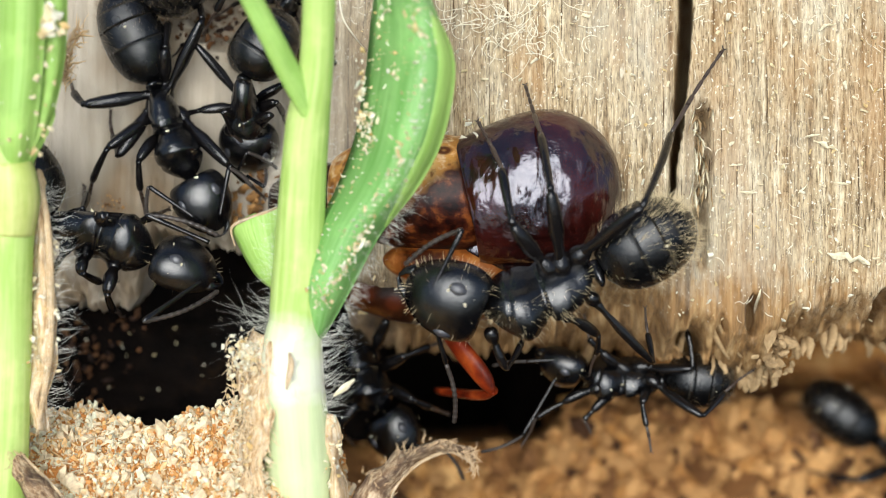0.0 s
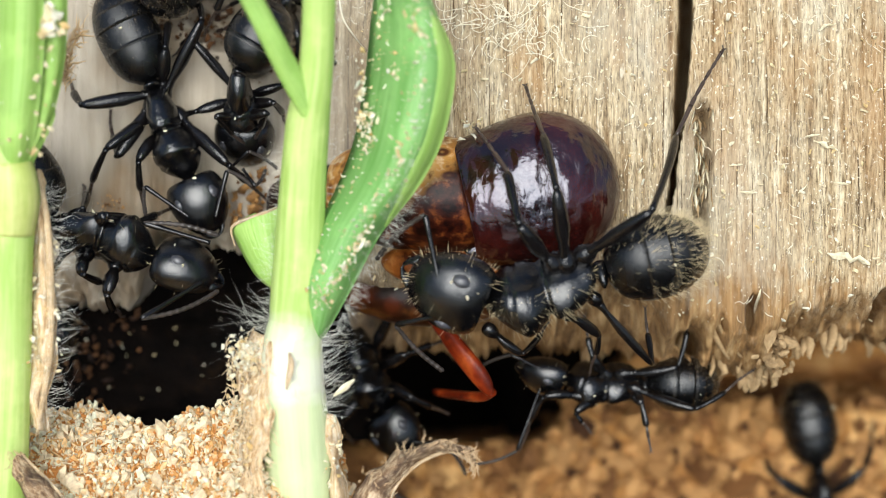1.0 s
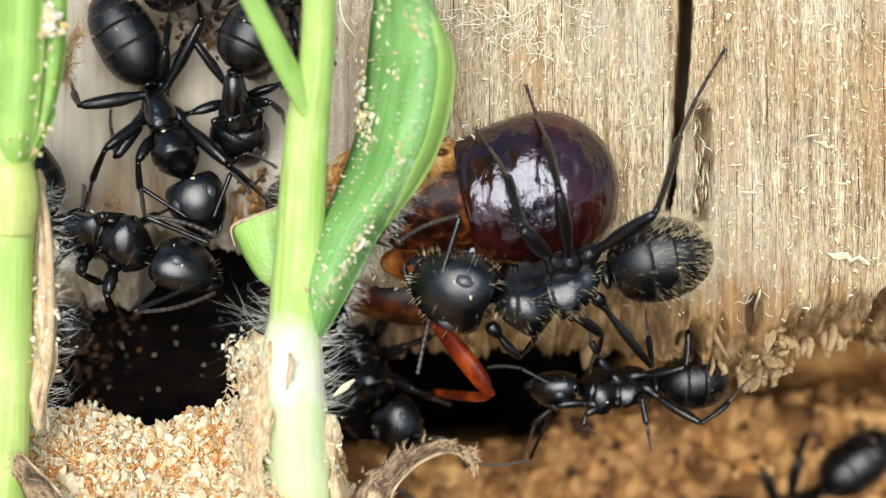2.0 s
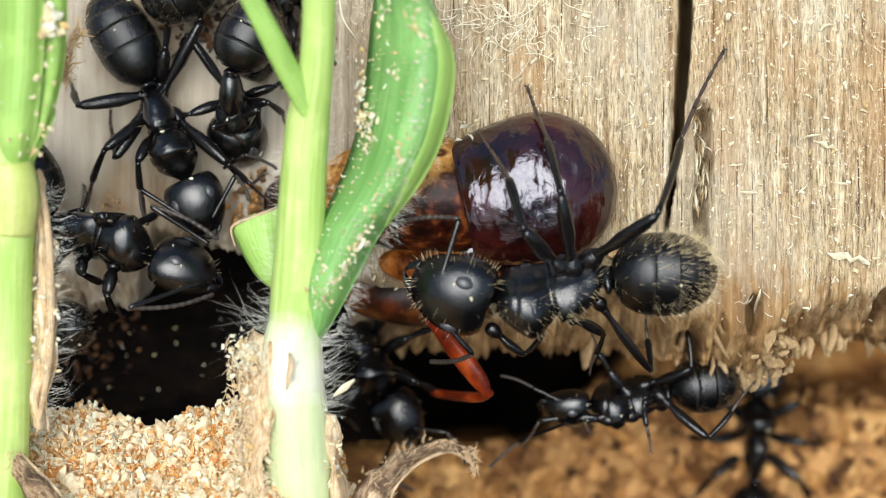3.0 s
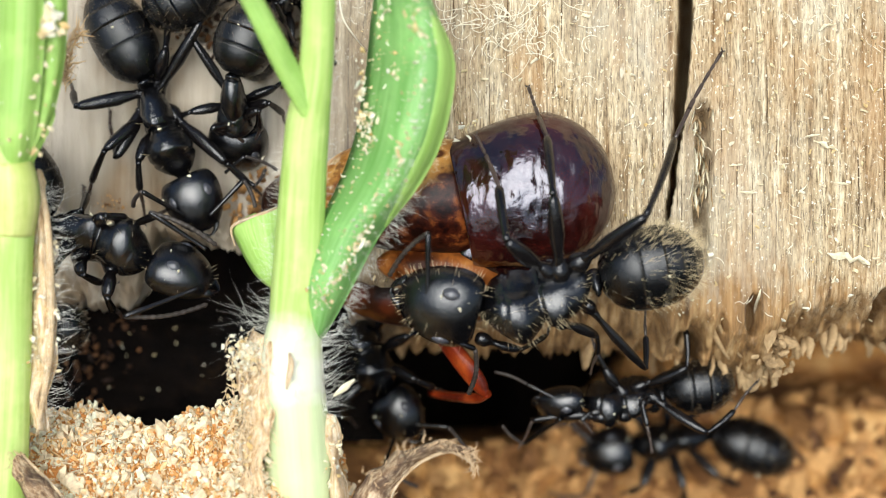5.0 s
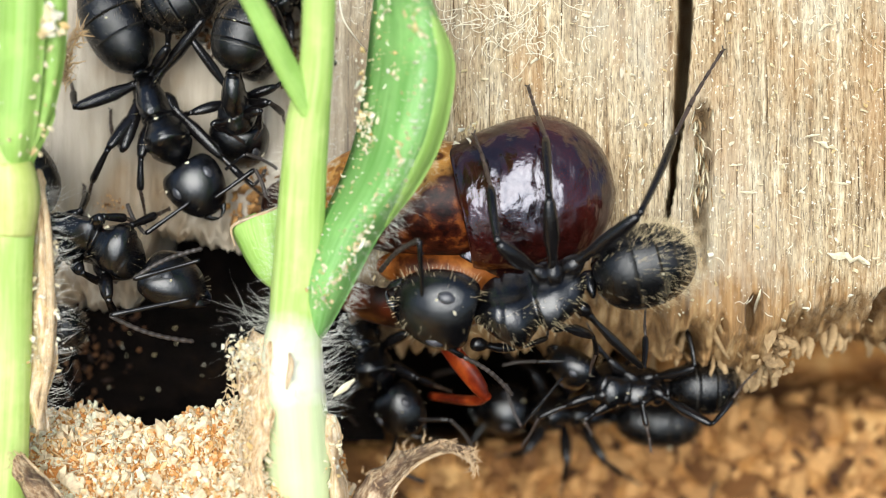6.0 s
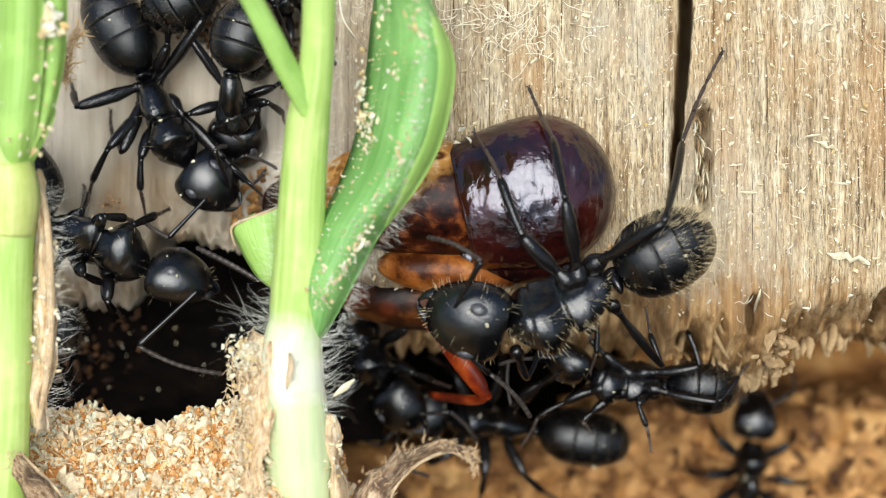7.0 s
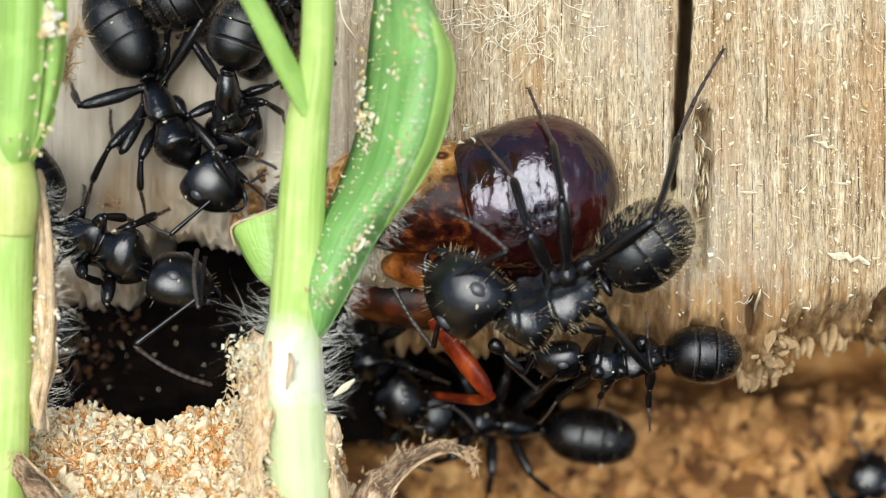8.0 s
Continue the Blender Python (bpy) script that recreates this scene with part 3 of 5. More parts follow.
def log_face():
    us_, fine = [], 3.6
    us_ += [-2600 + 130 * i for i in range(18)]
    x = -260.0
    while x < 1830:
        us_.append(x)
        x += fine
    us_ += [1840 + 130 * i for i in range(18)]
    rows = 150
    vs, fs, us = [], [], []
    cols = len(us_)
    back = (0.5, 1.5, 4, 10, 22, 40)
    for j in range(rows + len(back) + 14):
        for u in us_:
            e = edge_of(u)
            if j < 14:
                v, w = -3000 + (2900 / 14) * j, 0.0
                w += face_out(u, -90) if j == 13 else -2.6 * smooth(700, 470, u)
            elif j < 14 + rows:
                t = (j - 14) / (rows - 1)
                v = -90 + (e + 90) * t
                w = face_out(u, v) - 0.5 * smooth(0.97, 1.0, t)
            else:
                k = j - 14 - rows
                v = e - (k + 1) * 3 + 5 * wob(u * 0.06, k * 0.8, 33)
                w = face_out(u, e) - 0.5 - back[k]
            # the crack runs in along the rays of the wood
            lean = 0.15 * crack_depth(u, v) if 13 < j < 14 + rows else 0.0
            vs.append(Vector(((u - 784) * U + lean * MM, (441 - v) * U, w * MM)))
            us.append((u / 50, v / 50))
    total = rows + len(back) + 14
    fs = [(j * cols + i, (j + 1) * cols + i, (j + 1) * cols + i + 1, j * cols + i + 1) for j in range(total - 1) for i in range(cols - 1)]
    log = part("weathered_log", (vs, fs, us), WOOD)
    log.matrix_world = BOARD
    tagged(log, "weathered grey-tan split log with a long crack", "log")
    rng = random.Random(6)
    # torn fibre lumps along the foot
    for i in range(46):
        u = rng.choice((rng.uniform(1000, 1600), rng.gauss(1325, 60), rng.uniform(1380, 1600)))
        e = edge_of(u)
        v = e - rng.uniform(-4, 46) * rng.random()
        w = face_out(u, min(v, e)) + rng.uniform(-0.35, 0.15)
        n = rng.uniform(28, 72)
        a = at(u, v - n * 0.7, w - 0.35)
        b = at(u + rng.gauss(0, 0.2) * n, v + n * 0.3, w + rng.uniform(-0.5, 0.1))
        m = a.lerp(b, 0.55) + Vector((rng.gauss(0, 4), 0, rng.uniform(0, 7))) * U
        q = b.lerp(m, 0.25) + Vector((rng.gauss(0, 3), 0, rng.uniform(-2, 3))) * U
        r = rng.uniform(4, 11)
        part("splinter", tube([a, m, q, b], [r * 0.7, r, r * rng.uniform(0.5, 0.9), r * 0.15], 7, rng.uniform(0.35, 0.6)), SPLINTER, log)
    # cream shreds in the second split
    for i in range(46):
        v = rng.uniform(190, 350)
        u = 1243 + rng.gauss(-4, 9) - 0.02 * (v - 300)
        n = rng.uniform(18, 52)
        w = face_out(u, v)
        a, b = at(u, v, w + 0.1), at(u + rng.gauss(0, 7), v + n, w + rng.uniform(0.3, 1.3))
        part("splinter", tube([a, a.lerp(b, 0.6) + Vector((rng.gauss(0, 2), 0, 6)) * U, b], [1.2, rng.uniform(1.5, 4.5), 0.8], 5, 0.5), rng.choice((SPLINTER, FLECK)), log)
    # crumbled clump that hangs off the foot
    for i in range(60):
        u, v = rng.gauss(1372, 17), rng.gauss(634, 24)
        part("crumb", crumb(rng, at(u, v, rng.uniform(-2.0, -0.6)), 5 + 26 * rng.random() ** 2, rng.uniform(1.2, 2.2)), SPLINTER, log, smooth=False)
    part("splinter", path_tube([(1232, 488, -0.5, 2), (1238, 520, -0.4, 5), (1250, 560, -0.6, 7), (1268, 600, -1.2, 6), (1290, 636, -1.6, 3)], 5, 8, 0.6), SPLINTER, log)
    part("splinter", path_tube([(1262, 520, -0.6, 2), (1266, 556, -0.5, 4), (1282, 596, -1.2, 5), (1312, 632, -1.6, 3)], 5, 8, 0.6), SPLINTER, log)
    # a peeled sliver that stands in a rotted pocket
    part("splinter", path_tube([(1336, 556, -1.4, 3), (1338, 540, -0.6, 5), (1343, 524, 0.3, 4), (1346, 512, 0.5, 1.5)], 4, 7, 0.5), FLECK, log, "pale peeled sliver")
    return log


def board_thing(name, shape, material, label, category, kind=""):
    ob = part(name, shape, material, smooth=material is not FLECK)
    ob.matrix_world = BOARD
    return tagged(ob, label, category, kind=kind)


def flecks():
    rng = random.Random(7)
    bits = []
    for i in range(1500):
        u, v = rng.uniform(640, 1568), rng.uniform(0, 570)
        if abs(u - crack_place(v)) < 22 or 810 < u < 1095 and 195 < v:
            continue
        s = 1.4 + 7 * rng.random() ** 5
        bits.append(chip(rng, at(u, v, face_out(u, v) + 0.08), s, rng.uniform(1, 2.4), 0.5))
    board_thing("wood_dust", join(bits), FLECK, "pale specks of wood dust caught on the log", "sawdust", "stuff")
    for u, v, s, lean in ((1503, 458, 44, -15), (1462, 258, 26, -20), (1462, 47, 20, 20), (1438, 240, 16, 10), (1324, 341, 18, 0), (1328, 340, 12, 30), (1488, 325, 15, -8), (1302, 292, 14, 0), (1135, 300, 10, 50), (1420, 335, 12, 40)):
        a = math.radians(lean)
        d = Vector((math.cos(a), math.sin(a), 0))
        c = at(u, v, face_out(u, v) + 0.16)
        k = s * U
        side = Vector((-d.y, d.x, 0))
        spine = [c + d * (k * (q / 4 - 0.9)) + side * (rng.gauss(0, 0.05) * k) + Vector((0, 0, rng.uniform(0, 0.06) * k)) for q in range(8)]
        flake = tube(spine, [s * r * rng.uniform(0.6, 1.4) for r in (0.03, 0.1, 0.16, 0.2, 0.14, 0.17, 0.1, 0.03)], 7, 0.4)
        flake = ([p + Vector((rng.gauss(0, 1), rng.gauss(0, 1), rng.gauss(0, 1))) * (s * 0.02 * U) for p in flake[0]], flake[1], flake[2])
        ob = board_thing("wood_chip", flake, FLECK, "pale cream wood chip stuck to the log", "wood chip")
        tagged(ob, group="chips on the log")
    bits = []
    for i in range(70):
        u, v = rng.gauss(890, 70), rng.uniform(0, 100)
        p = at(u, v, face_out(u, v) + 0.1)
        way = Vector((rng.gauss(0, 1), rng.gauss(0, 0.8), 0)).normalized()
        turn = rng.gauss(0, 0.5)
        pts = [p]
        for k in range(7):
            way = Matrix.Rotation(turn + rng.gauss(0, 0.15), 3, "Z") @ way
            p = p + way * (rng.uniform(4, 11) * U) + Vector((0, 0, rng.uniform(-2, 2) * U))
            pts.append(p)
        bits.append(tube(pts, [rng.uniform(0.5, 0.95)] * 8, 4))
    for i in range(190):
        u, v = rng.uniform(630, 1568), 560 * rng.random() ** 1.7
        if abs(u - crack_place(v)) < 18 or 800 < u < 1095 and 190 < v:
            continue
        p = at(u, v, face_out(u, v) + 0.06)
        way = Vector((rng.gauss(0, 1), rng.gauss(0, 1), 0)).normalized()
        turn = rng.gauss(0, 0.35)
        pts = [p]
        for k in range(4):
            way = Matrix.Rotation(turn, 3, "Z") @ way
            p = p + way * (rng.uniform(2, 7) * U) + Vector((0, 0, rng.uniform(-1, 2) * U))
            pts.append(p)
        r = rng.uniform(0.4, 0.9)
        bits.append(tube(pts, [r * 0.6, r, r, r, r * 0.5], 4))
    board_thing("wood_fibres", join(bits), FIBRE, "tangle of pale curled wood fibres on the log", "fibres", "stuff")
    bits = [crumb(rng, at(rng.gauss(1086, 8), rng.gauss(438, 8), 0.2), rng.uniform(4, 13), 1.5) for i in range(16)]
    board_thing("dust_clump", join(bits), TAN, "golden crumbs of wood on the log", "sawdust", "stuff")
    bits = [chip(rng, at(rng.gauss(182, 16), rng.gauss(364, 9), -2.62), rng.uniform(2, 7), 1.6, 0.4) for i in range(70)]
    board_thing("dust_clump", join(bits), DEEPCHIP, "smear of orange wood dust on the greyed wood", "sawdust", "stuff")
    bits = [chip(rng, at(rng.gauss(448, 20), rng.gauss(350, 42), rng.uniform(-3.4, -2.2)), rng.uniform(4, 16), 1.7, 0.5) for i in range(110)]
    bits += [crumb(rng, at(rng.gauss(452, 22), rng.gauss(380, 34), rng.uniform(-3.6, -2.4)), rng.uniform(10, 34), 1.4) for i in range(26)]
    board_thing("dust_clump", join(bits), DEEPCHIP, "brown crumbs of wood at the mouth of the burrow", "sawdust", "stuff")
    bits = []
    for cu, cv, su, sv, n in ((372, 34, 34, 26, 210), (500, 70, 34, 40, 120), (540, 130, 20, 40, 50)):
        for i in range(n):
            u, v = rng.gauss(cu, su), rng.gauss(cv, sv)
            bits.append(crumb(rng, at(u, v, face_out(u, v) + 0.1), 3 + 13 * rng.random() ** 2, 1.5))
    board_thing("dust_clump", join(bits), SHADE_CRUMB, "brown crumbs of wood, their colour darkened for shade", "sawdust", "stuff")
    board_thing("bristle", path_tube([(598, -20, 2, 1.2), (606, 30, 2.2, 1.6), (625, 62, 2, 1.6), (650, 92, 1, 1.0)], 5, 5), FIBRE, "pale curved bristle standing off the log", "fibre")


# ---- grass ----
def fringe(rows, per, count, length, way, rng, spread=0.5, r=0.7, out=0.0):
    """Hairs along a line of (u, v, w)."""
    line = catmull(rows, per)
    bits = []
    for i in range(count):
        if rng.random() < 0.5:
            continue
        k = rng.uniform(0, len(line) - 1.001)
        q = line[int(k)] + (line[int(k) + 1] - line[int(k)]) * (k % 1)
        d = Vector(way) + Vector((rng.gauss(0, spread), rng.gauss(0, spread), rng.gauss(0, spread)))
        b = Vector((rng.gauss(0, 0.2), rng.gauss(0.05, 0.22), rng.gauss(0, 0.2)))
        bits.append(hair(at(*q) + Vector((0, 0, out * U)), d, length * rng.uniform(0.5, 1.6), r * 0.58, b))
    return bits


def centre_plant():
    rng = random.Random(8)
    plant = tagged(new("grass_plant"), "bright green hairy grass shoot rooted in sawdust", "grass")
    plant.matrix_world = BOARD
    upper = [(524, 600, 6.2, 44), (525, 520, 6.4, 43), (532, 400, 6.8, 40), (538, 300, 7.3, 37), (545, 215, 7.8, 35), (552, 170, 8.2, 31), (560, 110, 8.6, 27), (564, 20, 9.2, 26), (568, -140, 10.2, 25)]
    lower = [(536, 1010, 4.6, 58), (534, 882, 5.2, 57), (526, 780, 5.7, 56), (520, 700, 6.0, 53), (518, 640, 6.1, 48), (522, 590, 6.2, 44)]
    stem = part("stem", path_tube(lower + upper[1:], 5, 28), SHOOT, plant)
    part("node", path_tube([(520, 716, 5.95, 44), (519, 690, 6.05, 52), (517, 640, 6.12, 51.5), (519, 600, 6.2, 48), (522, 570, 6.25, 43), (524, 550, 6.2, 36)], 4, 26), SHOOT, plant, "swollen whitish joint")
    part("side_stalk", path_tube([(560, 250, 7.4, 8), (556, 226, 7.9, 16), (546, 190, 8.4, 20), (513, 130, 9.0, 21), (478, 62, 9.7, 20), (446, 0, 10.1, 19), (410, -70, 10.6, 18)], 5, 16, 0.6), LIGHTBLADE, plant)
    big = [((546, 604, 6.3), (560, 604, 6.5), (574, 598, 6.1)), ((536, 510, 6.9), (580, 512, 7.5), (622, 512, 6.6)),
           ((562, 405, 6.7), (628, 410, 7.9), (676, 412, 6.6)), ((604, 312, 6.2), (686, 318, 8.2), (744, 322, 6.9)),
           ((630, 232, 6.2), (716, 235, 8.6), (784, 238, 7.2)), ((647, 125, 6.6), (738, 120, 9.0), (803, 128, 7.8)),
           ((655, 48, 7.0), (735, 40, 9.3), (786, 58, 8.2)), ((664, -30, 7.4), (720, -30, 9.5), (755, -30, 9.3)), ((672, -130, 8), (716, -130, 9.8), (750, -130, 9.8))]
    part("leaf_blade", ribbon(big, 6, 14, 4), BLADE, plant, "broad dark green leaf blade dusted with wood chips")
    rim = [((a[0] + (c[0] - a[0]) * 0.72, a[1] + (c[1] - a[1]) * 0.8, b[2] + 0.05 - 0.35), ((b[0] + 2 * c[0]) / 3 + 2, (b[1] + c[1]) / 2, (b[2] + 2 * c[2]) / 3 + 0.55), (c[0] + 3, c[1], c[2] + 0.2)) for a, b, c in big[3:7]]
    rim.insert(0, ((680, 402, 6.9), (682, 402, 6.95), (684, 402, 6.9)))
    rim.append(((742, 6, 9.3), (750, 8, 9.3), (758, 14, 9.2)))
    part("leaf_margin", ribbon(rim, 6, 6, 4), LIGHTBLADE, plant, "light green rolled margin of the blade")
    small = [((492, 520, 5.6), (498, 518, 5.7), (506, 512, 5.8)), ((452, 488, 5.2), (478, 476, 5.7), (500, 470, 5.6)), ((420, 432, 5.0), (458, 424, 5.6), (494, 410, 5.4)), ((410, 404, 4.9), (450, 386, 5.5), (492, 372, 5.4)), ((428, 392, 4.8), (455, 380, 5.3), (488, 366, 5.3))]
    part("leaf_stub", ribbon(small, 5, 8, 4), LIGHTBLADE, plant, "short light green leaf stub with a brown tip")
    part("withered_tip", path_tube([(416, 436, 5.15, 1.5), (409, 408, 5.05, 3), (418, 396, 5.1, 4), (440, 387, 5.35, 4), (466, 378, 5.5, 3.5), (490, 368, 5.4, 2)], 5, 7, 0.6), DRY, plant, "brown withered tip of the stub")
    bits = fringe([(485, 560, 6.4), (488, 480, 6.5), (497, 360, 6.9), (505, 260, 7.4)], 8, 240, 28, (-1, 0.1, 0.3), rng, 0.35, 0.38)
    bits += fringe([(566, 590, 6.4), (568, 480, 6.5), (572, 360, 6.9), (576, 240, 7.6), (585, 120, 8.4), (590, 0, 9.2)], 8, 260, 24, (1, 0.15, 0.2), rng, 0.4, 0.38)
    bits += fringe([(595, 580, 6.7), (628, 510, 6.8), (676, 418, 6.8), (735, 335, 7.0)], 8, 230, 28, (0.8, -0.45, 0.3), rng, 0.4, 0.4)
    bits += fringe([(600, 560, 7.0), (650, 450, 7.6), (705, 340, 8.2), (735, 240, 8.7), (745, 120, 9.1), (748, 0, 9.4)], 8, 260, 20, (0.4, 0.1, 0.8), rng, 0.6, 0.38)
    bits += fringe([(480, 640, 6.4), (474, 590, 6.4), (480, 560, 6.4)], 6, 90, 62, (-1, 0.15, 0.2), rng, 0.3, 0.45)
    bits += fringe([(572, 740, 6.4), (568, 690, 6.4), (564, 640, 6.4), (566, 590, 6.4)], 6, 200, 50, (1, 0.25, 0.25), rng, 0.45, 0.45)
    bits += fringe([(524, 600, 7.2), (518, 650, 7.2), (520, 700, 7.2)], 6, 150, 34, (0.5, -0.1, 0.9), rng, 0.7, 0.55)
    part("hairs", join(bits), DOWN, plant, "fine white hairs", "stuff")
    # papery torn sheath round the foot
    left = [((448, 590, 5.4), (462, 596, 6.2), (480, 590, 6.5)), ((425, 640, 5.0), (452, 645, 6.2), (488, 640, 6.9)), ((420, 720, 4.8), (448, 720, 6.2), (482, 720, 6.9)), ((412, 800, 4.6), (440, 800, 6.0), (474, 800, 6.7)), ((400, 900, 4.4), (430, 900, 5.8), (474, 900, 6.4))]
    part("dry_sheath", ribbon(left, 9, 16, 3, 16), DRY, plant, "torn brown papery sheath")
    right = [((566, 735, 6.2), (574, 732, 6.2), (590, 738, 5.8)), ((574, 800, 6.0), (590, 800, 6.2), (606, 805, 5.6)), ((584, 900, 5.8), (604, 900, 5.9), (622, 900, 5.2))]
    part("dry_sheath", ribbon(right, 9, 10, 3, 14), DRY, plant, "torn brown papery sheath")
    bits = []
    for i in range(330):
        u, v = rng.uniform(400, 480), rng.uniform(590, 890)
        p = at(u, v, 5.6 + (u - 405) / 60 + rng.uniform(0, 0.5))
        d = Vector((rng.gauss(0, 0.5), rng.gauss(-0.8, 0.6), rng.gauss(0.0, 0.15))).normalized()
        n = rng.uniform(8, 34)
        e = d.orthogonal().normalized() * rng.gauss(0, 0.35)
        bits.append(tube([p, p + d * (n * 0.5 * U), p + (d + e) * (n * U)], [0.5, rng.uniform(0.5, 1.5), 0.3], 4, 0.6))
    part("fray", join(bits), STRAW, plant, "frayed pale fibres", "stuff")
    board_thing("dry_streak", path_tube([(512, 625, 7.22, 3), (515, 645, 7.26, 8), (511, 668, 7.26, 7), (506, 690, 7.2, 2)], 4, 8, 0.3), DRY, "brown dead scrap stuck on the grass joint", "plant scrap")
    # wood dust on the blade
    bits = []
    for i in range(520):
        k = rng.random()
        base = catmull([[c for p in s for c in p] for s in big[1:8]], 10)
        row = base[int(k * (len(base) - 1))]
        t = rng.choice((rng.uniform(0.0, 0.2), rng.uniform(0.3, 0.75), rng.uniform(0.45, 0.62)))
        a, b, c = Vector(row[:3]), Vector(row[3:6]), Vector(row[6:])
        q = a * (2 * (t - 0.5) * (t - 1)) + b * (4 * t * (1 - t)) + c * (2 * t * (t - 0.5))
        s = 1.5 + 6 * rng.random() ** 4
        bits.append(chip(rng, at(q[0], q[1], q[2] + 0.08), s, rng.uniform(1.0, 3.0), 0.4))
    for cu, cv, su, sv, n in ((648, 215, 10, 16, 60), (640, 160, 6, 40, 40), (700, 268, 9, 8, 30), (655, 252, 12, 8, 34), (700, 120, 6, 14, 20), (752, 20, 6, 14, 16), (690, 325, 7, 6, 14)):
        for i in range(n):
            u, v = rng.gauss(cu, su), rng.gauss(cv, sv)
            bits.append(crumb(rng, at(u, v, 7.15 + (u - 630) / 75 + 0.3 * (cv < 150)), 3 + 9 * rng.random() ** 2, 1.5))
    for i in range(420):
        t = rng.random()
        u, v = 566 + 75 * t + rng.gauss(0, 10), 525 - 125 * t + rng.gauss(0, 16)
        bits.append(chip(rng, at(u, v, 7.42 + 0.4 * t), 1.5 + 6.5 * rng.random() ** 3, rng.uniform(1.0, 2.8), 0.4))
    board_thing("leaf_dust", join(bits), FLECK, "cream sawdust clinging to the grass blade", "sawdust", "stuff")
    bits = [chip(rng, at(432 + rng.gauss(0, 12), 624 + rng.gauss(0, 14), 6.2 + rng.uniform(-0.2, 0.3)), rng.uniform(3, 11), 1.4, 0.6) for i in range(120)]
    bits += [crumb(rng, at(rng.uniform(402, 476), rng.uniform(640, 890), 6.1 + rng.uniform(-0.5, 0.5)), 3 + 9 * rng.random() ** 2, 1.6) for i in range(260)]
    bits += [crumb(rng, at(rng.uniform(572, 606), rng.uniform(735, 890), 6.0 + rng.uniform(-0.2, 0.3)), 3 + 8 * rng.random() ** 2, 1.6) for i in range(60)]
    board_thing("dust_clump", join(bits), FLECK, "clump of cream sawdust on the dry sheath", "sawdust", "stuff")
    c = at(610, 686, 6.6)
    board_thing("wood_chip", tube([c + Vector((-18, -14, 0)) * U, c, c + Vector((16, 13, 0)) * U], [2, 8, 2], 6, 0.6), FLECK, "white wood chip caught in the grass hairs", "wood chip")


def edge_plant():
    rng = random.Random(9)
    plant = tagged(new("grass_plant"), "pale green grass shoot with a withered sheath", "grass")
    plant.matrix_world = BOARD
    part("stem", path_tube([(0, 960, 5.2, 44), (8, 800, 5.8, 40), (14, 640, 6.4, 38), (16, 480, 7.0, 38), (18, 390, 7.3, 40), (18, 320, 7.6, 37), (14, 250, 7.9, 33), (8, 160, 8.3, 30)], 5, 24), STEM, plant)
    part("node", path_tube([(17, 412, 7.3, 40), (19, 380, 7.4, 44), (20, 350, 7.55, 46), (19, 318, 7.7, 43), (17, 286, 7.8, 36)], 5, 24), NODE, plant, "yellow-green joint")
    part("leaf_blade", ribbon([((0, 384, 6.9), (16, 388, 7.1), (30, 382, 6.9)), ((-14, 330, 7.3), (18, 330, 7.9), (48, 314, 7.5)), ((-18, 230, 8.2), (22, 230, 9.0), (66, 215, 8.4)), ((-14, 110, 8.5), (30, 110, 9.4), (78, 95, 8.8)), ((-12, 0, 9.0), (34, 0, 9.9), (78, 0, 9.3)), ((-10, -120, 9.6), (36, -120, 10.4), (78, -120, 10.0))], 6, 10, 4), LIGHTBLADE, plant)
    part("leaf_blade", ribbon([((36, 300, 7.6), (44, 300, 7.9), (54, 290, 7.6)), ((48, 220, 7.6), (74, 215, 8.2), (94, 205, 7.7)), ((62, 110, 8.0), (94, 110, 8.6), (116, 100, 8.0)), ((70, 0, 8.4), (98, 0, 9.0), (120, 0, 8.5)), ((74, -120, 9), (100, -120, 9.5), (122, -120, 9.0))], 6, 8, 4), LIGHTBLADE, plant)
    part("dry_sheath", ribbon([((52, 300, 6.4), (62, 300, 7.0), (70, 296, 6.6)), ((50, 400, 6.0), (72, 400, 7.0), (92, 400, 6.4)), ((48, 520, 5.7), (76, 520, 6.7), (98, 520, 6.0)), ((46, 640, 5.4), (72, 640, 6.4), (92, 640, 5.7)), ((40, 760, 5.0), (62, 760, 6.0), (80, 760, 5.3))], 10, 14, 3, 10), DRY, plant, "withered brown sheath")
    part("dry_rib", path_tube([(68, 300, 7.0, 3), (84, 400, 7.0, 6), (90, 520, 6.7, 7), (86, 640, 6.4, 6), (66, 770, 5.9, 3)], 6, 8), DRY, plant, "dark withered rib")
    bits = fringe([(70, 330, 6.8), (92, 420, 6.6), (98, 520, 6.3), (92, 640, 6.0), (80, 740, 5.6)], 8, 260, 42, (1, 0.1, 0.2), rng, 0.4, 0.42)
    bits += fringe([(60, 330, 7.0), (62, 440, 6.8), (60, 560, 6.6), (56, 680, 6.3)], 8, 160, 30, (0.7, 0.1, 0.6), rng, 0.6, 0.42)
    part("hairs", join(bits), DOWN, plant, "fine white hairs", "stuff")
    bits = []
    for i in range(150):
        t = rng.random()
        p = at(112 + 26 * t * t + rng.gauss(0, 4), 150 - 100 * t + rng.gauss(0, 5), 5.6 + rng.uniform(0, 0.4))
        d = Vector((rng.gauss(0.5, 0.5), rng.gauss(0.7, 0.7), rng.gauss(0, 0.3))).normalized()
        n = rng.uniform(8, 30)
        bits.append(tube([p, p + d * (n * 0.5 * U), p + (d + d.orthogonal() * rng.gauss(0, 0.2)) * (n * U)], [1.0, rng.uniform(0.9, 2.2), 0.4], 4, 0.6))
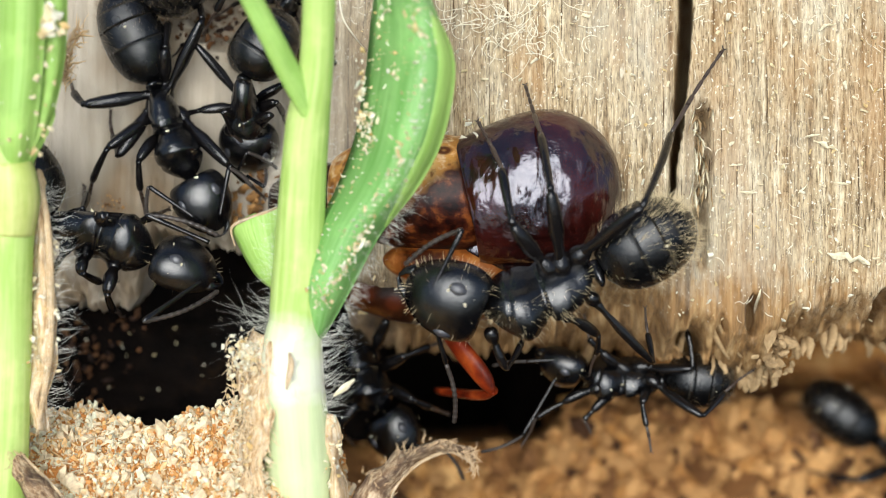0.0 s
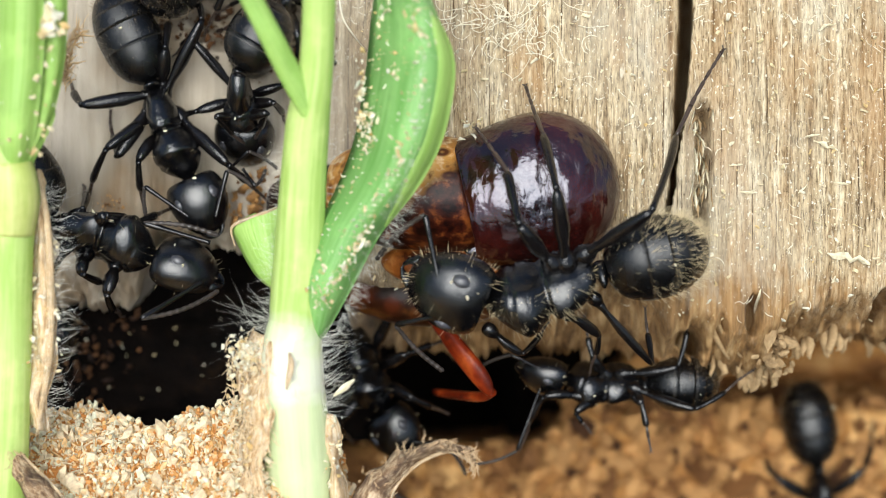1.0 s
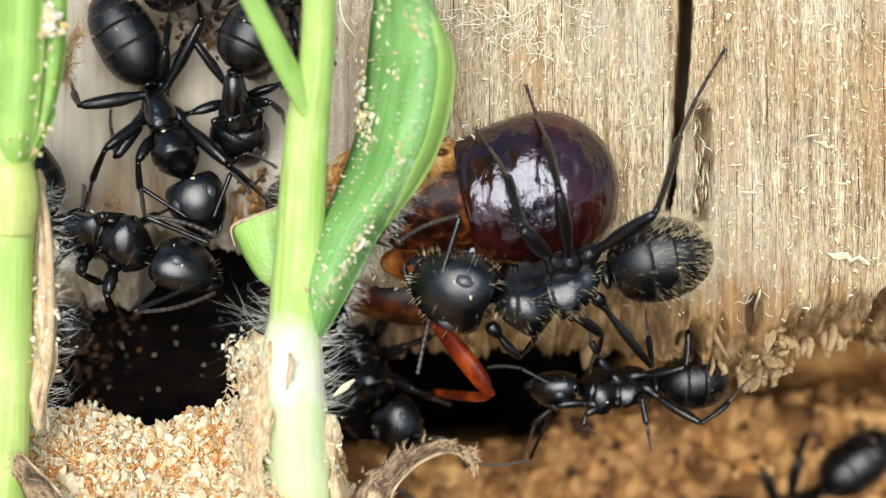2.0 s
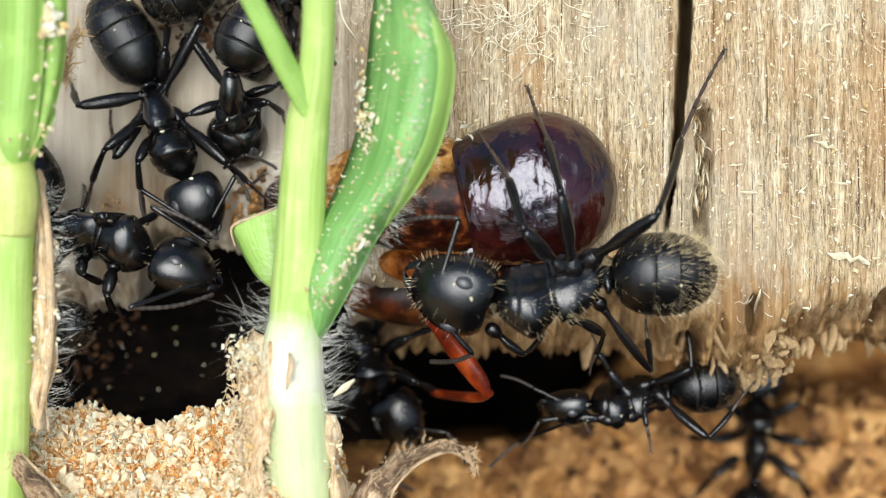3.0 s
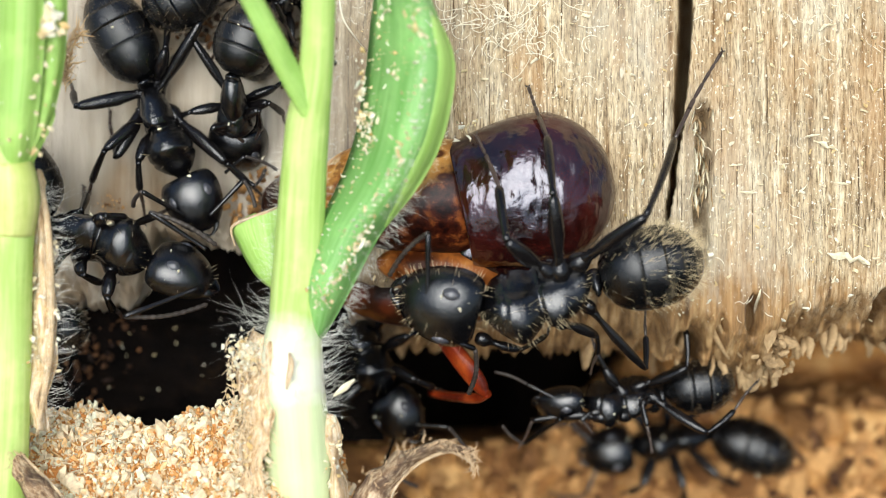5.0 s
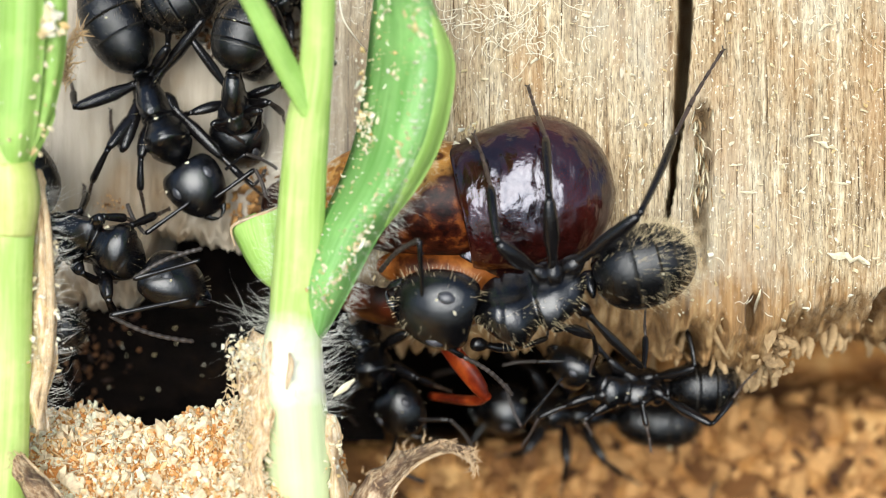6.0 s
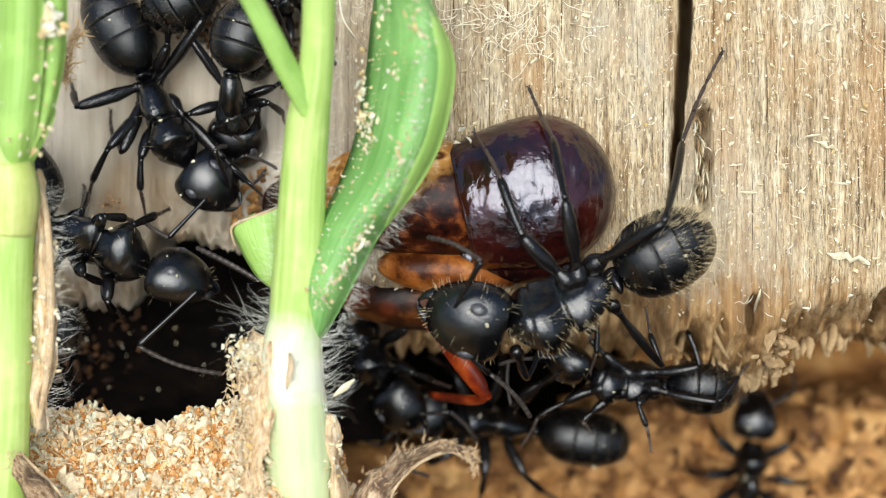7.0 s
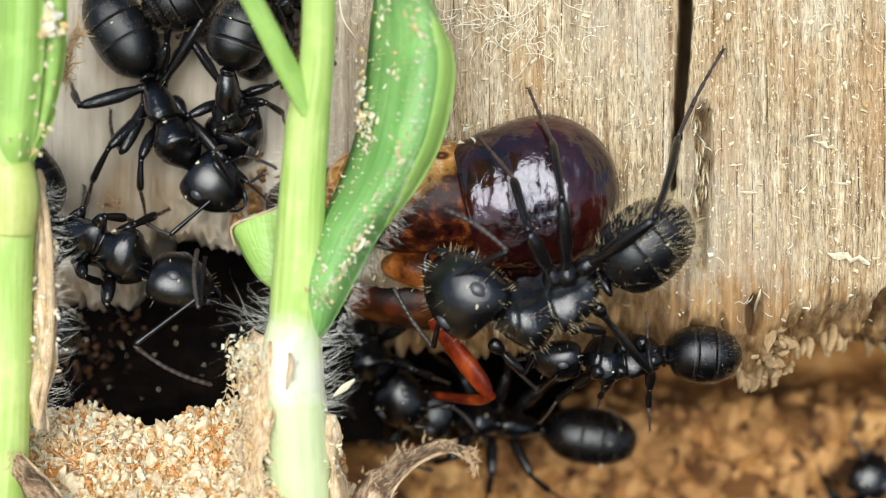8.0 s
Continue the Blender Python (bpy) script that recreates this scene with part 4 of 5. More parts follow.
    part("leaf_fray", join(bits), TAN, plant, "frayed golden brown leaf edge", "stuff")
    bits = [chip(rng, at(86 + rng.gauss(0, 9), 46 + rng.gauss(0, 14), 9.2), rng.uniform(6, 20), 1.2, 0.7) for i in range(26)]
    bits += [chip(rng, at(rng.uniform(0, 100), rng.uniform(0, 290), 9.0), rng.uniform(3, 10), 1.4, 0.6) for i in range(60)]
    bits += [chip(rng, at(rng.uniform(50, 105), rng.uniform(430, 660), 6.7), rng.uniform(2, 9), 1.6, 0.5) for i in range(70)]
    board_thing("leaf_dust", join(bits), FLECK, "cream sawdust stuck on the pale grass leaf", "sawdust", "stuff")


def dry_leaf(label, stations, seed, frays):
    rng = random.Random(seed)
    leaf = tagged(new("dry_leaf"), label, "dead leaf")
    leaf.matrix_world = BOARD
    part("blade", ribbon(stations, 9, 14, 3, 11), WITHERED, leaf)
    bits = []
    mid = catmull([s[1] for s in stations], 8)
    low = catmull([s[2] for s in stations], 8)
    for i in range(frays):
        k = rng.randrange(len(mid))
        q = Vector(mid[k]).lerp(Vector(low[k]), rng.uniform(-1.0, 1.0))
        p = at(*q) + Vector((0, 0, 3 * U))
        d = Vector(mid[min(k + 1, len(mid) - 1)]) - Vector(mid[max(k - 1, 0)])
        d = Vector((d[0], -d[1], 0)).normalized() + Vector((rng.gauss(0, 0.5), rng.gauss(0.2, 0.5), rng.gauss(0.1, 0.3)))
        d.normalize()
        n = rng.uniform(5, 20)
        bits.append(tube([p, p + d * (n * 0.5 * U), p + d * (n * U) + d.orthogonal() * (rng.gauss(0, 4) * U)], [0.8, 1.2, 0.4], 4, 0.6))
    part("fray", join(bits), FIBRE_BROWN, leaf, "frayed fibres", "stuff")
    edge = catmull([(*q[2][:2], q[2][2] + 0.12, 3.2 * k) for q, k in zip(stations, [0.5] + [1.0] * (len(stations) - 2) + [0.4])], 5)
    part("rim", tube([at(*p[:3]) for p in edge], [p[3] for p in edge], 7, 0.6), DRY, leaf, "pale curled rim")


def scraps():
    dry_leaf("curled dry brown leaf scrap with frayed edges",
             [((615, 900, 4.6), (640, 925, 5.2), (690, 935, 4.4)), ((648, 846, 4.8), (664, 860, 5.5), (694, 876, 4.7)), ((694, 806, 5.0), (706, 820, 5.7), (720, 838, 4.9)), ((740, 786, 5.2), (746, 798, 5.8), (752, 814, 5.2)), ((790, 778, 5.3), (791, 787, 5.8), (793, 799, 5.3)), ((830, 788, 5.3), (825, 798, 5.5), (818, 808, 5.3)), ((846, 812, 5.2), (840, 816, 5.3), (834, 820, 5.2)), ((842, 836, 5.1), (838, 836, 5.1), (834, 836, 5.1))], 12, 130)
    dry_leaf("withered brown leaf scrap lying on the sawdust",
             [((14, 800, 5.2), (22, 796, 5.5), (36, 800, 5.2)), ((24, 840, 5.3), (42, 832, 5.8), (62, 828, 5.3)), ((50, 884, 5.4), (74, 870, 6.0), (96, 862, 5.4)), ((84, 930, 5.5), (106, 915, 6.0), (130, 905, 5.5))], 13, 60)


def burrow_backing():
    """A sheet added at the back of the burrow, coloured near-black for its shade, with pale grains stuck to it."""
    vs, fs, us = [], [], []
    n, m = 60, 50
    def deep(u, v):
        return -6.5 + 1.6 * wob(u * 0.006, v * 0.006, 61) + 0.5 * wob(u * 0.03, v * 0.03, 62) - 2.5 * smooth(250, 330, u) * smooth(640, 560, v)
    for j in range(m):
        for i in range(n):
            u, v = -200 + 880 * i / (n - 1), 400 + 380 * j / (m - 1)
            vs.append(at(u, v, deep(u, v)))
            us.append((u, v))
    fs = [(j * n + i, (j + 1) * n + i, (j + 1) * n + i + 1, j * n + i + 1) for j in range(m - 1) for i in range(n - 1)]
    back = [v + Vector((0, 0, -6 * MM)) for v in vs]
    k = len(vs)
    vs += back
    us += us
    fs += [tuple(k + i for i in reversed(f)) for f in fs]
    board_thing("burrow_backing", (vs, fs, us), SHADE_SOIL, "added sheet at the back of the burrow, its shade put into near-black soil colour", "soil", "structure")
    rng = random.Random(17)
    bits = []
    for i in range(16):
        u, v = rng.uniform(150, 400), rng.uniform(560, 720)
        bits.append(chip(rng, at(u, v, deep(u, v) + 0.15), rng.uniform(2.5, 5.5), 1.2, 0.8))
    lumps = [crumb(rng, at(rng.gauss(150, 34), rng.gauss(630, 60), rng.uniform(-6.3, -5.4)), 4 + 16 * rng.random() ** 2, 1.4) for i in range(110)]
    lumps += [crumb(rng, at(rng.gauss(240, 20), rng.gauss(570, 12), -4.6), rng.uniform(5, 18), 1.3) for i in range(8)]
    board_thing("dust_clump", join(lumps), SHADE_CRUMB, "brown sawdust slumped into the burrow, its colour darkened for shade", "sawdust", "stuff")
    board_thing("grains", join(bits), FLECK, "pale grains stuck to the darkened back of the burrow", "grains", "stuff")


ground_sheet()
burrow_backing()
log_face()
sawdust_heap()
sawdust_floor()
flecks()
SET_BACK[0] = 2.6
centre_plant()
edge_plant()
SET_BACK[0] = 1.6
scraps()
SET_BACK[0] = 0.0


# ---- ants ----
def turn_of(ang, roll, pitch=0.0):
    return (Matrix.Rotation(radians(ang), 4, "Z") @ Matrix.Rotation(radians(roll), 4, "X") @ Matrix.Rotation(radians(pitch), 4, "Y"))


def segment(p, q, pole):
    """The pose of a limb segment: x from p to q, z towards pole."""
    x = (q - p).normalized()
    z = pole - x * pole.dot(x)
    z = z.normalized() if z.length > 1e-9 else x.orthogonal().normalized()
    y = z.cross(x)
    m = Matrix((x, y, z)).transposed().to_4x4()
    m.translation = p
    return m


def bend_limb(base, knee, tip, l1, l2):
    """Two stiff lengths from base towards tip, bent towards knee."""
    d = tip - base
    r = min(max(d.length, abs(l1 - l2) * 1.03 + 1e-6), (l1 + l2) * 0.998)
    x = d.normalized()
    a = (l1 * l1 - l2 * l2 + r * r) / (2 * r)
    h = math.sqrt(max(l1 * l1 - a * a, 0))
    pole = (knee - base) - x * (knee - base).dot(x)
    pole = pole.normalized() if pole.length > 1e-9 else x.orthogonal().normalized()
    k = base + x * a + pole * h
    return segment(base, k, pole), segment(k, base + x * r, pole)


def limb_points(base, points):
    """Joint, ankle and tip of a limb; an ankle that is not given lies a little outside the line from joint to tip."""
    if len(points) == 3:
        return tuple(points)
    knee, tip = points
    x = (tip - base).normalized()
    pole = (knee - base) - x * (knee - base).dot(x)
    pole = pole.normalized() if pole.length > 1e-9 else x.orthogonal().normalized()
    return knee, knee.lerp(tip, 0.5) + pole * (0.07 * (tip - knee).length), tip


def body_hairs(rows, s, count, length, rng, lean, low=-1.0, r=0.32, thin=0.5, bare=1e9):
    """Bristles standing off a blob, few of them in front of bare."""
    f = catmull(rows, 5)
    bits = []
    while len(bits) < count:
        i = rng.randrange(1, len(f) - 1)
        x, ry, rz, zc = f[i]
        a = rng.uniform(0, 2 * math.pi)
        if x > bare and rng.random() < 0.7:
            continue
        if math.sin(a) < low or (math.sin(a) > 0.35 and rng.random() < thin):
            continue
        p = Vector((x * s, ry * s * math.cos(a), (zc + rz * math.sin(a)) * s)) * U
        slope = (f[i + 1][1] - f[i - 1][1]) / max(1e-3, abs(f[i + 1][0] - f[i - 1][0]))
        d = Vector((lean - slope * 0.6 * (1 if f[i + 1][0] > f[i - 1][0] else -1), math.cos(a), math.sin(a))) + Vector((rng.gauss(0, 0.14), rng.gauss(0, 0.14), rng.gauss(0, 0.14)))
        bits.append(hair(p, d, length * s * rng.uniform(0.5, 1.15), r, Vector((-0.06, 0, 0))))
    return bits


MESO = [(-98, 6, 8, -16), (-90, 17, 24, -14), (-74, 24, 38, -9), (-50, 29, 48, -4), (-28, 31, 52, 0), (-13, 30, 49, 0), (-3, 28, 43, -2), (8, 33, 48, 1), (26, 43, 57, 5), (46, 47, 57, 4), (64, 42, 47, 0), (80, 30, 31, -5), (90, 18, 18, -8), (98, 11, 11, -8)]
HEAD = [(-46, 6, 5, 0), (-52, 30, 18, 0), (-58, 46, 30, 0), (-50, 59, 41, 1), (-26, 68, 50, 2), (6, 66, 51, 2), (34, 57, 44, 0), (54, 44, 34, -3), (67, 30, 21, -5), (74, 6, 5, -6)]


def thorax_shape(s):
    """The mesosoma: two humps above, flanks that narrow to the leg bases, seams between the plates."""
    r = catmull(scaled(MESO, s), 7)
    n = 44
    vs, fs, us = blob([tuple(x) for x in r], n, 1)
    out = []
    for i, p in enumerate(vs):
        x = p.x / (U * s)
        a = 2 * math.pi * (i % n) / n
        c, d = math.cos(a), math.sin(a)
        ry, rz = r[i // n][1], r[i // n][2]
        seam = max(smooth(7, 1.5, abs(x + 4 - 26 * min(0, d))), 0.8 * smooth(6, 1.5, abs(x - 52 - 16 * d)) * smooth(0.9, 0.5, d), 0.9 * smooth(0.16, 0.04, abs(d + 0.25 + 0.002 * x)) * smooth(-80, -60, x) * smooth(70, 50, x))
        ridge = 0.13 * wob(x * 0.035, c * 1.3 + 4, d * 1.3) + 0.03 * wob(x * 0.12, c * 3 + d * 5, 71) + 0.02 * wob(x * 0.3, c * 7 + d * 9, 72)
        k = 1 + (0.6 * ridge - 0.085 * seam) * smooth(98, 80, abs(x))
        low = max(0.0, -d)
        out.append(Vector((p.x, p.y * k * (1 - 0.42 * low), p.z * k - 0.24 * low * rz * U * smooth(96, 60, abs(x)))))
    return out, fs, us


def gaster_rows():
    rows = []
    edges = (86, 22, -20, -50, -72, -88)
    for i in range(5):
        f, b = edges[i], edges[i + 1]
        for k in range(5):
            x = f + (b - f) * k / 4
            q = min(1.0, abs((x - 6) / (84 if x > 6 else 96)))
            r = 71 * math.sqrt(max(0.0, 1 - q ** 2.3)) + 3
            rows.append((x - (0.5 if k == 4 else 0), r, r * 0.93, -2))
    return rows


GASTER = gaster_rows()


def scaled(rows, s):
    return [tuple(c * s for c in r) for r in rows]


def limb_parts(ant, kind, l1, l2, l3, s, arch=0.03):
    """A leg in three jointed pieces or a feeler in two, each along x."""
    b, c = l2 / U, l3 / U
    if kind == "leg":
        pts = [0, 0.05, 0.12, 0.2, 0.45, 0.75, 0.94, 1.0]
        rad = [10, 13, 9, 9.5, 15, 13.5, 10, 6]
        first = tube([Vector((p * l1, 0, math.sin(p * 3.1) * 3 * U)) for p in pts], [r * s for r in rad], 12, 0.85)
        pts = [0, 0.03, 0.1, 0.3, 0.6, 0.85, 0.96, 1.0]
        rad = [4.5, 7.6, 6.2, 7.2, 8.4, 8.8, 7.4, 3.6]
        second = tube([Vector((p * l2, 0, math.sin(p * 3.14) * arch * b * U)) for p in pts], [r * s for r in rad], 10, 0.85)
        rng = random.Random(21)
        bits = []
        for i in range(30):
            p = rng.uniform(0.05, 0.97)
            a2 = rng.uniform(0, 6.28)
            o = Vector((p * l2, 0, math.sin(p * 3.14) * arch * b * U))
            bits.append(hair(o, Vector((1.1, math.cos(a2), math.sin(a2))), 11 * s, 0.6 * s))
        # five joints, the first the longest, and two claws
        cuts, rad = [], []
        for f, t, r in ((0.0, 0.46, 4.4), (0.46, 0.64, 3.9), (0.64, 0.77, 3.5), (0.77, 0.86, 3.3), (0.86, 1.0, 3.5)):
            cuts += [f + 0.006, f + 0.03, t - 0.03, t - 0.006]
            rad += [r * 0.55, r * 0.85, r, r * 0.75]
        foot = [tube([Vector((p * l3, 0, -0.04 * c * U * math.sin(p * 3.14))) for p in cuts], [r * s for r in rad], 8)]
        for k in (1, -1):
            foot.append(tube([Vector((l3, 0, 0)), Vector((l3 + 5 * s * U, k * 4 * s * U, 0)), Vector((l3 + 9 * s * U, k * 5 * s * U, -4 * s * U))], [1.6 * s, 1.2 * s, 0.3 * s], 5))
        leg = part("leg", first, LIMB, ant)
        part("coxa", blob([(-34 * s, 3 * s, 3 * s, 0), (-28 * s, 15 * s, 15 * s, 0), (-10 * s, 19 * s, 18 * s, 0), (6 * s, 13 * s, 12 * s, 0), (14 * s, 8 * s, 8 * s, 0), (22 * s, 10 * s, 9 * s, 0), (30 * s, 3 * s, 3 * s, 0)], 14, 3), LIMB, leg)
        return leg, part("tibia", second, LIMB, leg), part("tarsus", join(foot), TARSUS, leg, "slender brown-black foot"), part("bristles", join(bits), DARK_BRISTLE, leg, kind="stuff")
    pts = [0, 0.04, 0.3, 0.7, 0.95, 1.0]
    first = tube([Vector((p * l1, 0, 0)) for p in pts], [r * s for r in (5, 4, 4, 4.8, 5.4, 3)], 8)
    cuts, rad = [], []
    for k in range(11):
        cuts += [k / 11 + 0.004, k / 11 + 0.05, (k + 1) / 11 - 0.008]
        rad += [3.0, 4.4 + 0.06 * k, 4.2 + 0.06 * k]
    rad[-1] = 1.5
    second = tube([Vector((p * l2, 0, 0.06 * b * U * math.sin(p * 3.14))) for p in cuts], [r * s for r in rad], 7)
    feeler = part("antenna", first, LIMB, ant)
    return feeler, part("funiculus", second, FEELER, feeler)


STANDING = [("leg", "body", (42, k * 20, -26), (90, k * 92, 22), (150, k * 120, -66)) for k in (1, -1)] \
    + [("leg", "body", (6, k * 22, -28), (-6, k * 112, 26), (-4, k * 200, -66)) for k in (1, -1)] \
    + [("leg", "body", (-32, k * 20, -28), (-92, k * 100, 24), (-190, k * 160, -66)) for k in (1, -1)] \
    + [("antenna", "head", (34, k * 22, 20), (80, k * 88, 16), (165, k * 70, -30)) for k in (1, -1)]

ANTS = []


def build_ant(label, rows, s=1.0, w=2.0, roll=0, head_roll=None, gaster_roll=None, pitch=0, head_pitch=0, limbs=None, ref=1.0, hairy=1.0, seed=1, slim=1.0, big_head=0.88):
    """An ant in parts.  rows: seconds, then u, v of the neck, the waist, the middle of the head and of the gaster, and a change of w.
    limbs: kind, what carries it, and base, joint and tip as (u, v, w) at ref seconds; later rows of joint and tip by time."""
    rng = random.Random(seed)
    ant = tagged(new("ant"), label, "ant", "worker ants")
    body_s, s = s, s * big_head
    head = part("head", blob(scaled(HEAD, s), 24, 4), CUTICLE, ant)
    for k in (1, -1):
        e = blob([(-15 * s, 1, 1, 0), (-13 * s, 7 * s, 5 * s, 0), (0, 12.5 * s, 9 * s, 0), (13 * s, 7 * s, 5 * s, 0), (15 * s, 1, 1, 0)], 14, 3)
        eye = part("eye", e, EYE_MAT, head)
        eye.matrix_basis = Matrix.Translation(Vector((-8, k * 42, 37)) * (s * U)) @ Matrix.Rotation(radians(-k * 45), 4, "X")
        jaw = tube([Vector(p) * (s * U) for p in ((54, k * 22, -7), (68, k * 23, -8), (80, k * 15, -9), (87, k * 4, -9), (87, -k * 4, -9))], [11 * s, 10 * s, 7 * s, 3.5 * s, 1 * s], 8, 0.6)
        part("mandible", jaw, CUTICLE, head)
    part("bristles", join(body_hairs(HEAD, s, int((130 if hairy > 1 else 75) * hairy), 17, rng, 0.1)), BRISTLE, head, kind="stuff")
    s = body_s
    meso = part("mesosoma", thorax_shape(s), CUTICLE, ant)
    part("bristles", join(body_hairs(MESO, s, int((190 if hairy > 1 else 65) * hairy), 19, rng, -0.2, 0.1, 0.28)), BRISTLE, meso, kind="stuff")
    waist = part("petiole", blob(scaled([(-16, 5, 5, -8), (-12, 10, 12, -6), (-4, 16, 26, 4), (4, 17, 28, 6), (10, 12, 14, -4), (17, 6, 6, -9)], s), 14, 4), CUTICLE, ant)
    abdomen = [(x * (2 - slim), ry * slim, rz * slim, zc) for x, ry, rz, zc in GASTER]
    gaster = part("gaster", blob(scaled(abdomen, s), 26, 2), DULL, ant)
    part("bristles", join(body_hairs(abdomen, s, int(680 * hairy) if hairy > 1 else 420, 22 if hairy > 1 else 13, rng, -0.8, -0.8, 0.26 if hairy > 1 else 0.2, 0.6, 18)), BRISTLE if hairy > 1 else DARK_BRISTLE, gaster, "golden bristles" if hairy > 1 else "fine brown bristles", "stuff")

    for host, rows_, n in ((head, scaled(HEAD, big_head), 2), (meso, MESO, 2), (gaster, abdomen, 3)):
        for i in range(n):
            x, ry, rz, zc = rows_[rng.randrange(len(rows_) // 3, 2 * len(rows_) // 3)]
            a = rng.uniform(0.3, 2.8)
            p = Vector((x, ry * math.cos(a), zc + rz * math.sin(a))) * (s * U)
            part("dust_speck", chip(rng, p, rng.uniform(3, 7.5) * s, 1.6, 0.6), FLECK, host, smooth=False)

    def poses(row):
        t, nu, nv, ru, rv, hu, hv, gu, gv = row[:9]
        deep = w + (row[9] if len(row) > 9 else 0)
        ang = math.degrees(math.atan2(rv - nv, nu - ru))
        hang = math.degrees(math.atan2(nv - hv, hu - nu))
        gang = math.degrees(math.atan2(gv - rv, ru - gu))
        body = Matrix.Translation(at((nu + ru) / 2, (nv + rv) / 2, deep)) @ turn_of(ang, roll, pitch)
        k = s * U
        neck = body @ Vector((92 * k, 0, -6 * k))
        rear = body @ Vector((-92 * k, 0, -8 * k))
        hm = Matrix.Translation(neck) @ turn_of(hang, roll if head_roll is None else head_roll, head_pitch) @ Matrix.Translation((65 * big_head * k, 0, 0))
        gr = roll if gaster_roll is None else gaster_roll
        half = ang + ((gang - ang + 180) % 360 - 180) * 0.5
        wm = Matrix.Translation(rear) @ turn_of(half, gr) @ Matrix.Translation((-12 * k, 0, 0))
        gm = Matrix.Translation(wm @ Vector((-12 * k, 0, 0))) @ turn_of(gang, gr) @ Matrix.Translation((-84 * (2 - slim) * k, 0, 0))
        return {"body": body, "head": hm, "petiole": wm, "gaster": gm}

    nearest = min(rows, key=lambda r: abs(r[0] - ref))
    start = poses(nearest)
    made = []
    for spec in (limbs or STANDING):
        kind, carrier, base = spec[:3]
        points = [p for p in spec[3:] if not isinstance(p[1], tuple)]
        timed = [p for p in spec[3:] if isinstance(p[1], tuple)]
        if limbs:
            base, points = at(*base), [at(*p) for p in points]
        else:
            base, *points = (start[carrier] @ (Vector(p) * (s * U)) for p in (base, *points))
        later = {t: limb_points(base, [at(*p) for p in ps]) for t, *ps in timed}
        knee, ankle, tip = limb_points(base, points)
        feeler = kind.endswith("antenna")
        slack = 1.04 if limbs and not feeler else 1.0
        l1, l2, l3 = (knee - base).length * slack, ((tip if feeler else ankle) - knee).length * slack, (tip - ankle).length
        obs = limb_parts(ant, kind.split()[-1], l1, l2, l3, s * (0.68 if kind.startswith("slim") else 1))
        inv = start[carrier].inverted()
        local = not limbs
        later[ref] = tuple(inv @ p for p in (knee, ankle, tip)) if local else (knee, ankle, tip)
        made.append((obs, carrier, inv @ base, l1, l2, sorted(later.items()), local))
    ANTS.append((ant, rows, poses, {"head": head, "petiole": waist, "gaster": gaster, "mesosoma": meso}, made))
    return ant


def between(rows, t):
    if t <= rows[0][0]:
        return rows[0][1]
    for (a, p), (b, q) in zip(rows, rows[1:]):
        if t <= b:
            k = (t - a) / (b - a)
            return tuple(x.lerp(y, k) for x, y in zip(p, q))
    return rows[-1][1]


def key_ant(entry):
    ant, rows, poses, parts, limbs = entry
    done = [(r[0], poses(r)) for r in rows]
    walk(ant, [(t, BOARD @ p["body"]) for t, p in done])
    for name in ("head", "petiole", "gaster"):
        walk(parts[name], [(t, p["body"].inverted() @ p[name]) for t, p in done])
    for pieces, carrier, base, l1, l2, later, local in limbs:
        keys = [[] for p in pieces]
        for t, p in done:
            knee, ankle, tip = between(later, t)
            if local:
                knee, ankle, tip = (p[carrier] @ q for q in (knee, ankle, tip))
            a, b = bend_limb(p[carrier] @ base, knee, ankle if len(pieces) > 2 else tip, l1, l2)
            keys[0].append((t, p["body"].inverted() @ a))
            keys[1].append((t, a.inverted() @ b))
            if len(pieces) > 2:
                keys[3].append(keys[1][-1])
                keys[2].append((t, a.inverted() @ segment(b @ Vector((l2, 0, 0)), tip, b.to_3x3() @ Vector((0, 0, 1)))))
        for piece, rows_ in zip(pieces, keys):
            walk(piece, rows_)


# the worker that clambers over the queen
GUARD_A = [(0.0, 865, 558, 1046, 492, 803, 535, 1140, 440), (0.5, 860, 545, 1046, 492, 803, 516, 1155, 465), (1.0, 869, 547, 1052, 492, 810, 522, 1165, 465), (1.5, 873, 547, 1056, 492, 812, 522, 1170, 460)]
GUARD_B = [(3.0, 876, 547, 1062, 500, 800, 520, 1180, 498), (3.5, 876, 550, 1062, 502, 795, 527, 1182, 490), (4.0, 868, 550, 1056, 500, 790, 527, 1174, 482), (4.5, 858, 555, 1048, 502, 783, 537, 1168, 482)]
GUARD_C = [(6.0, 842, 570, 1038, 508, 765, 550, 1168, 474), (6.5, 828, 575, 1028, 508, 755, 557, 1168, 472), (6.7, 890, 590, 1070, 505, 815, 567, 1172, 460), (7.0, 903, 590, 1080, 505, 824, 568, 1178, 455), (7.5, 893, 582, 1072, 507, 828, 553, 1162, 450), (8.0, 872, 578, 1062, 510, 826, 532, 1142, 442)]
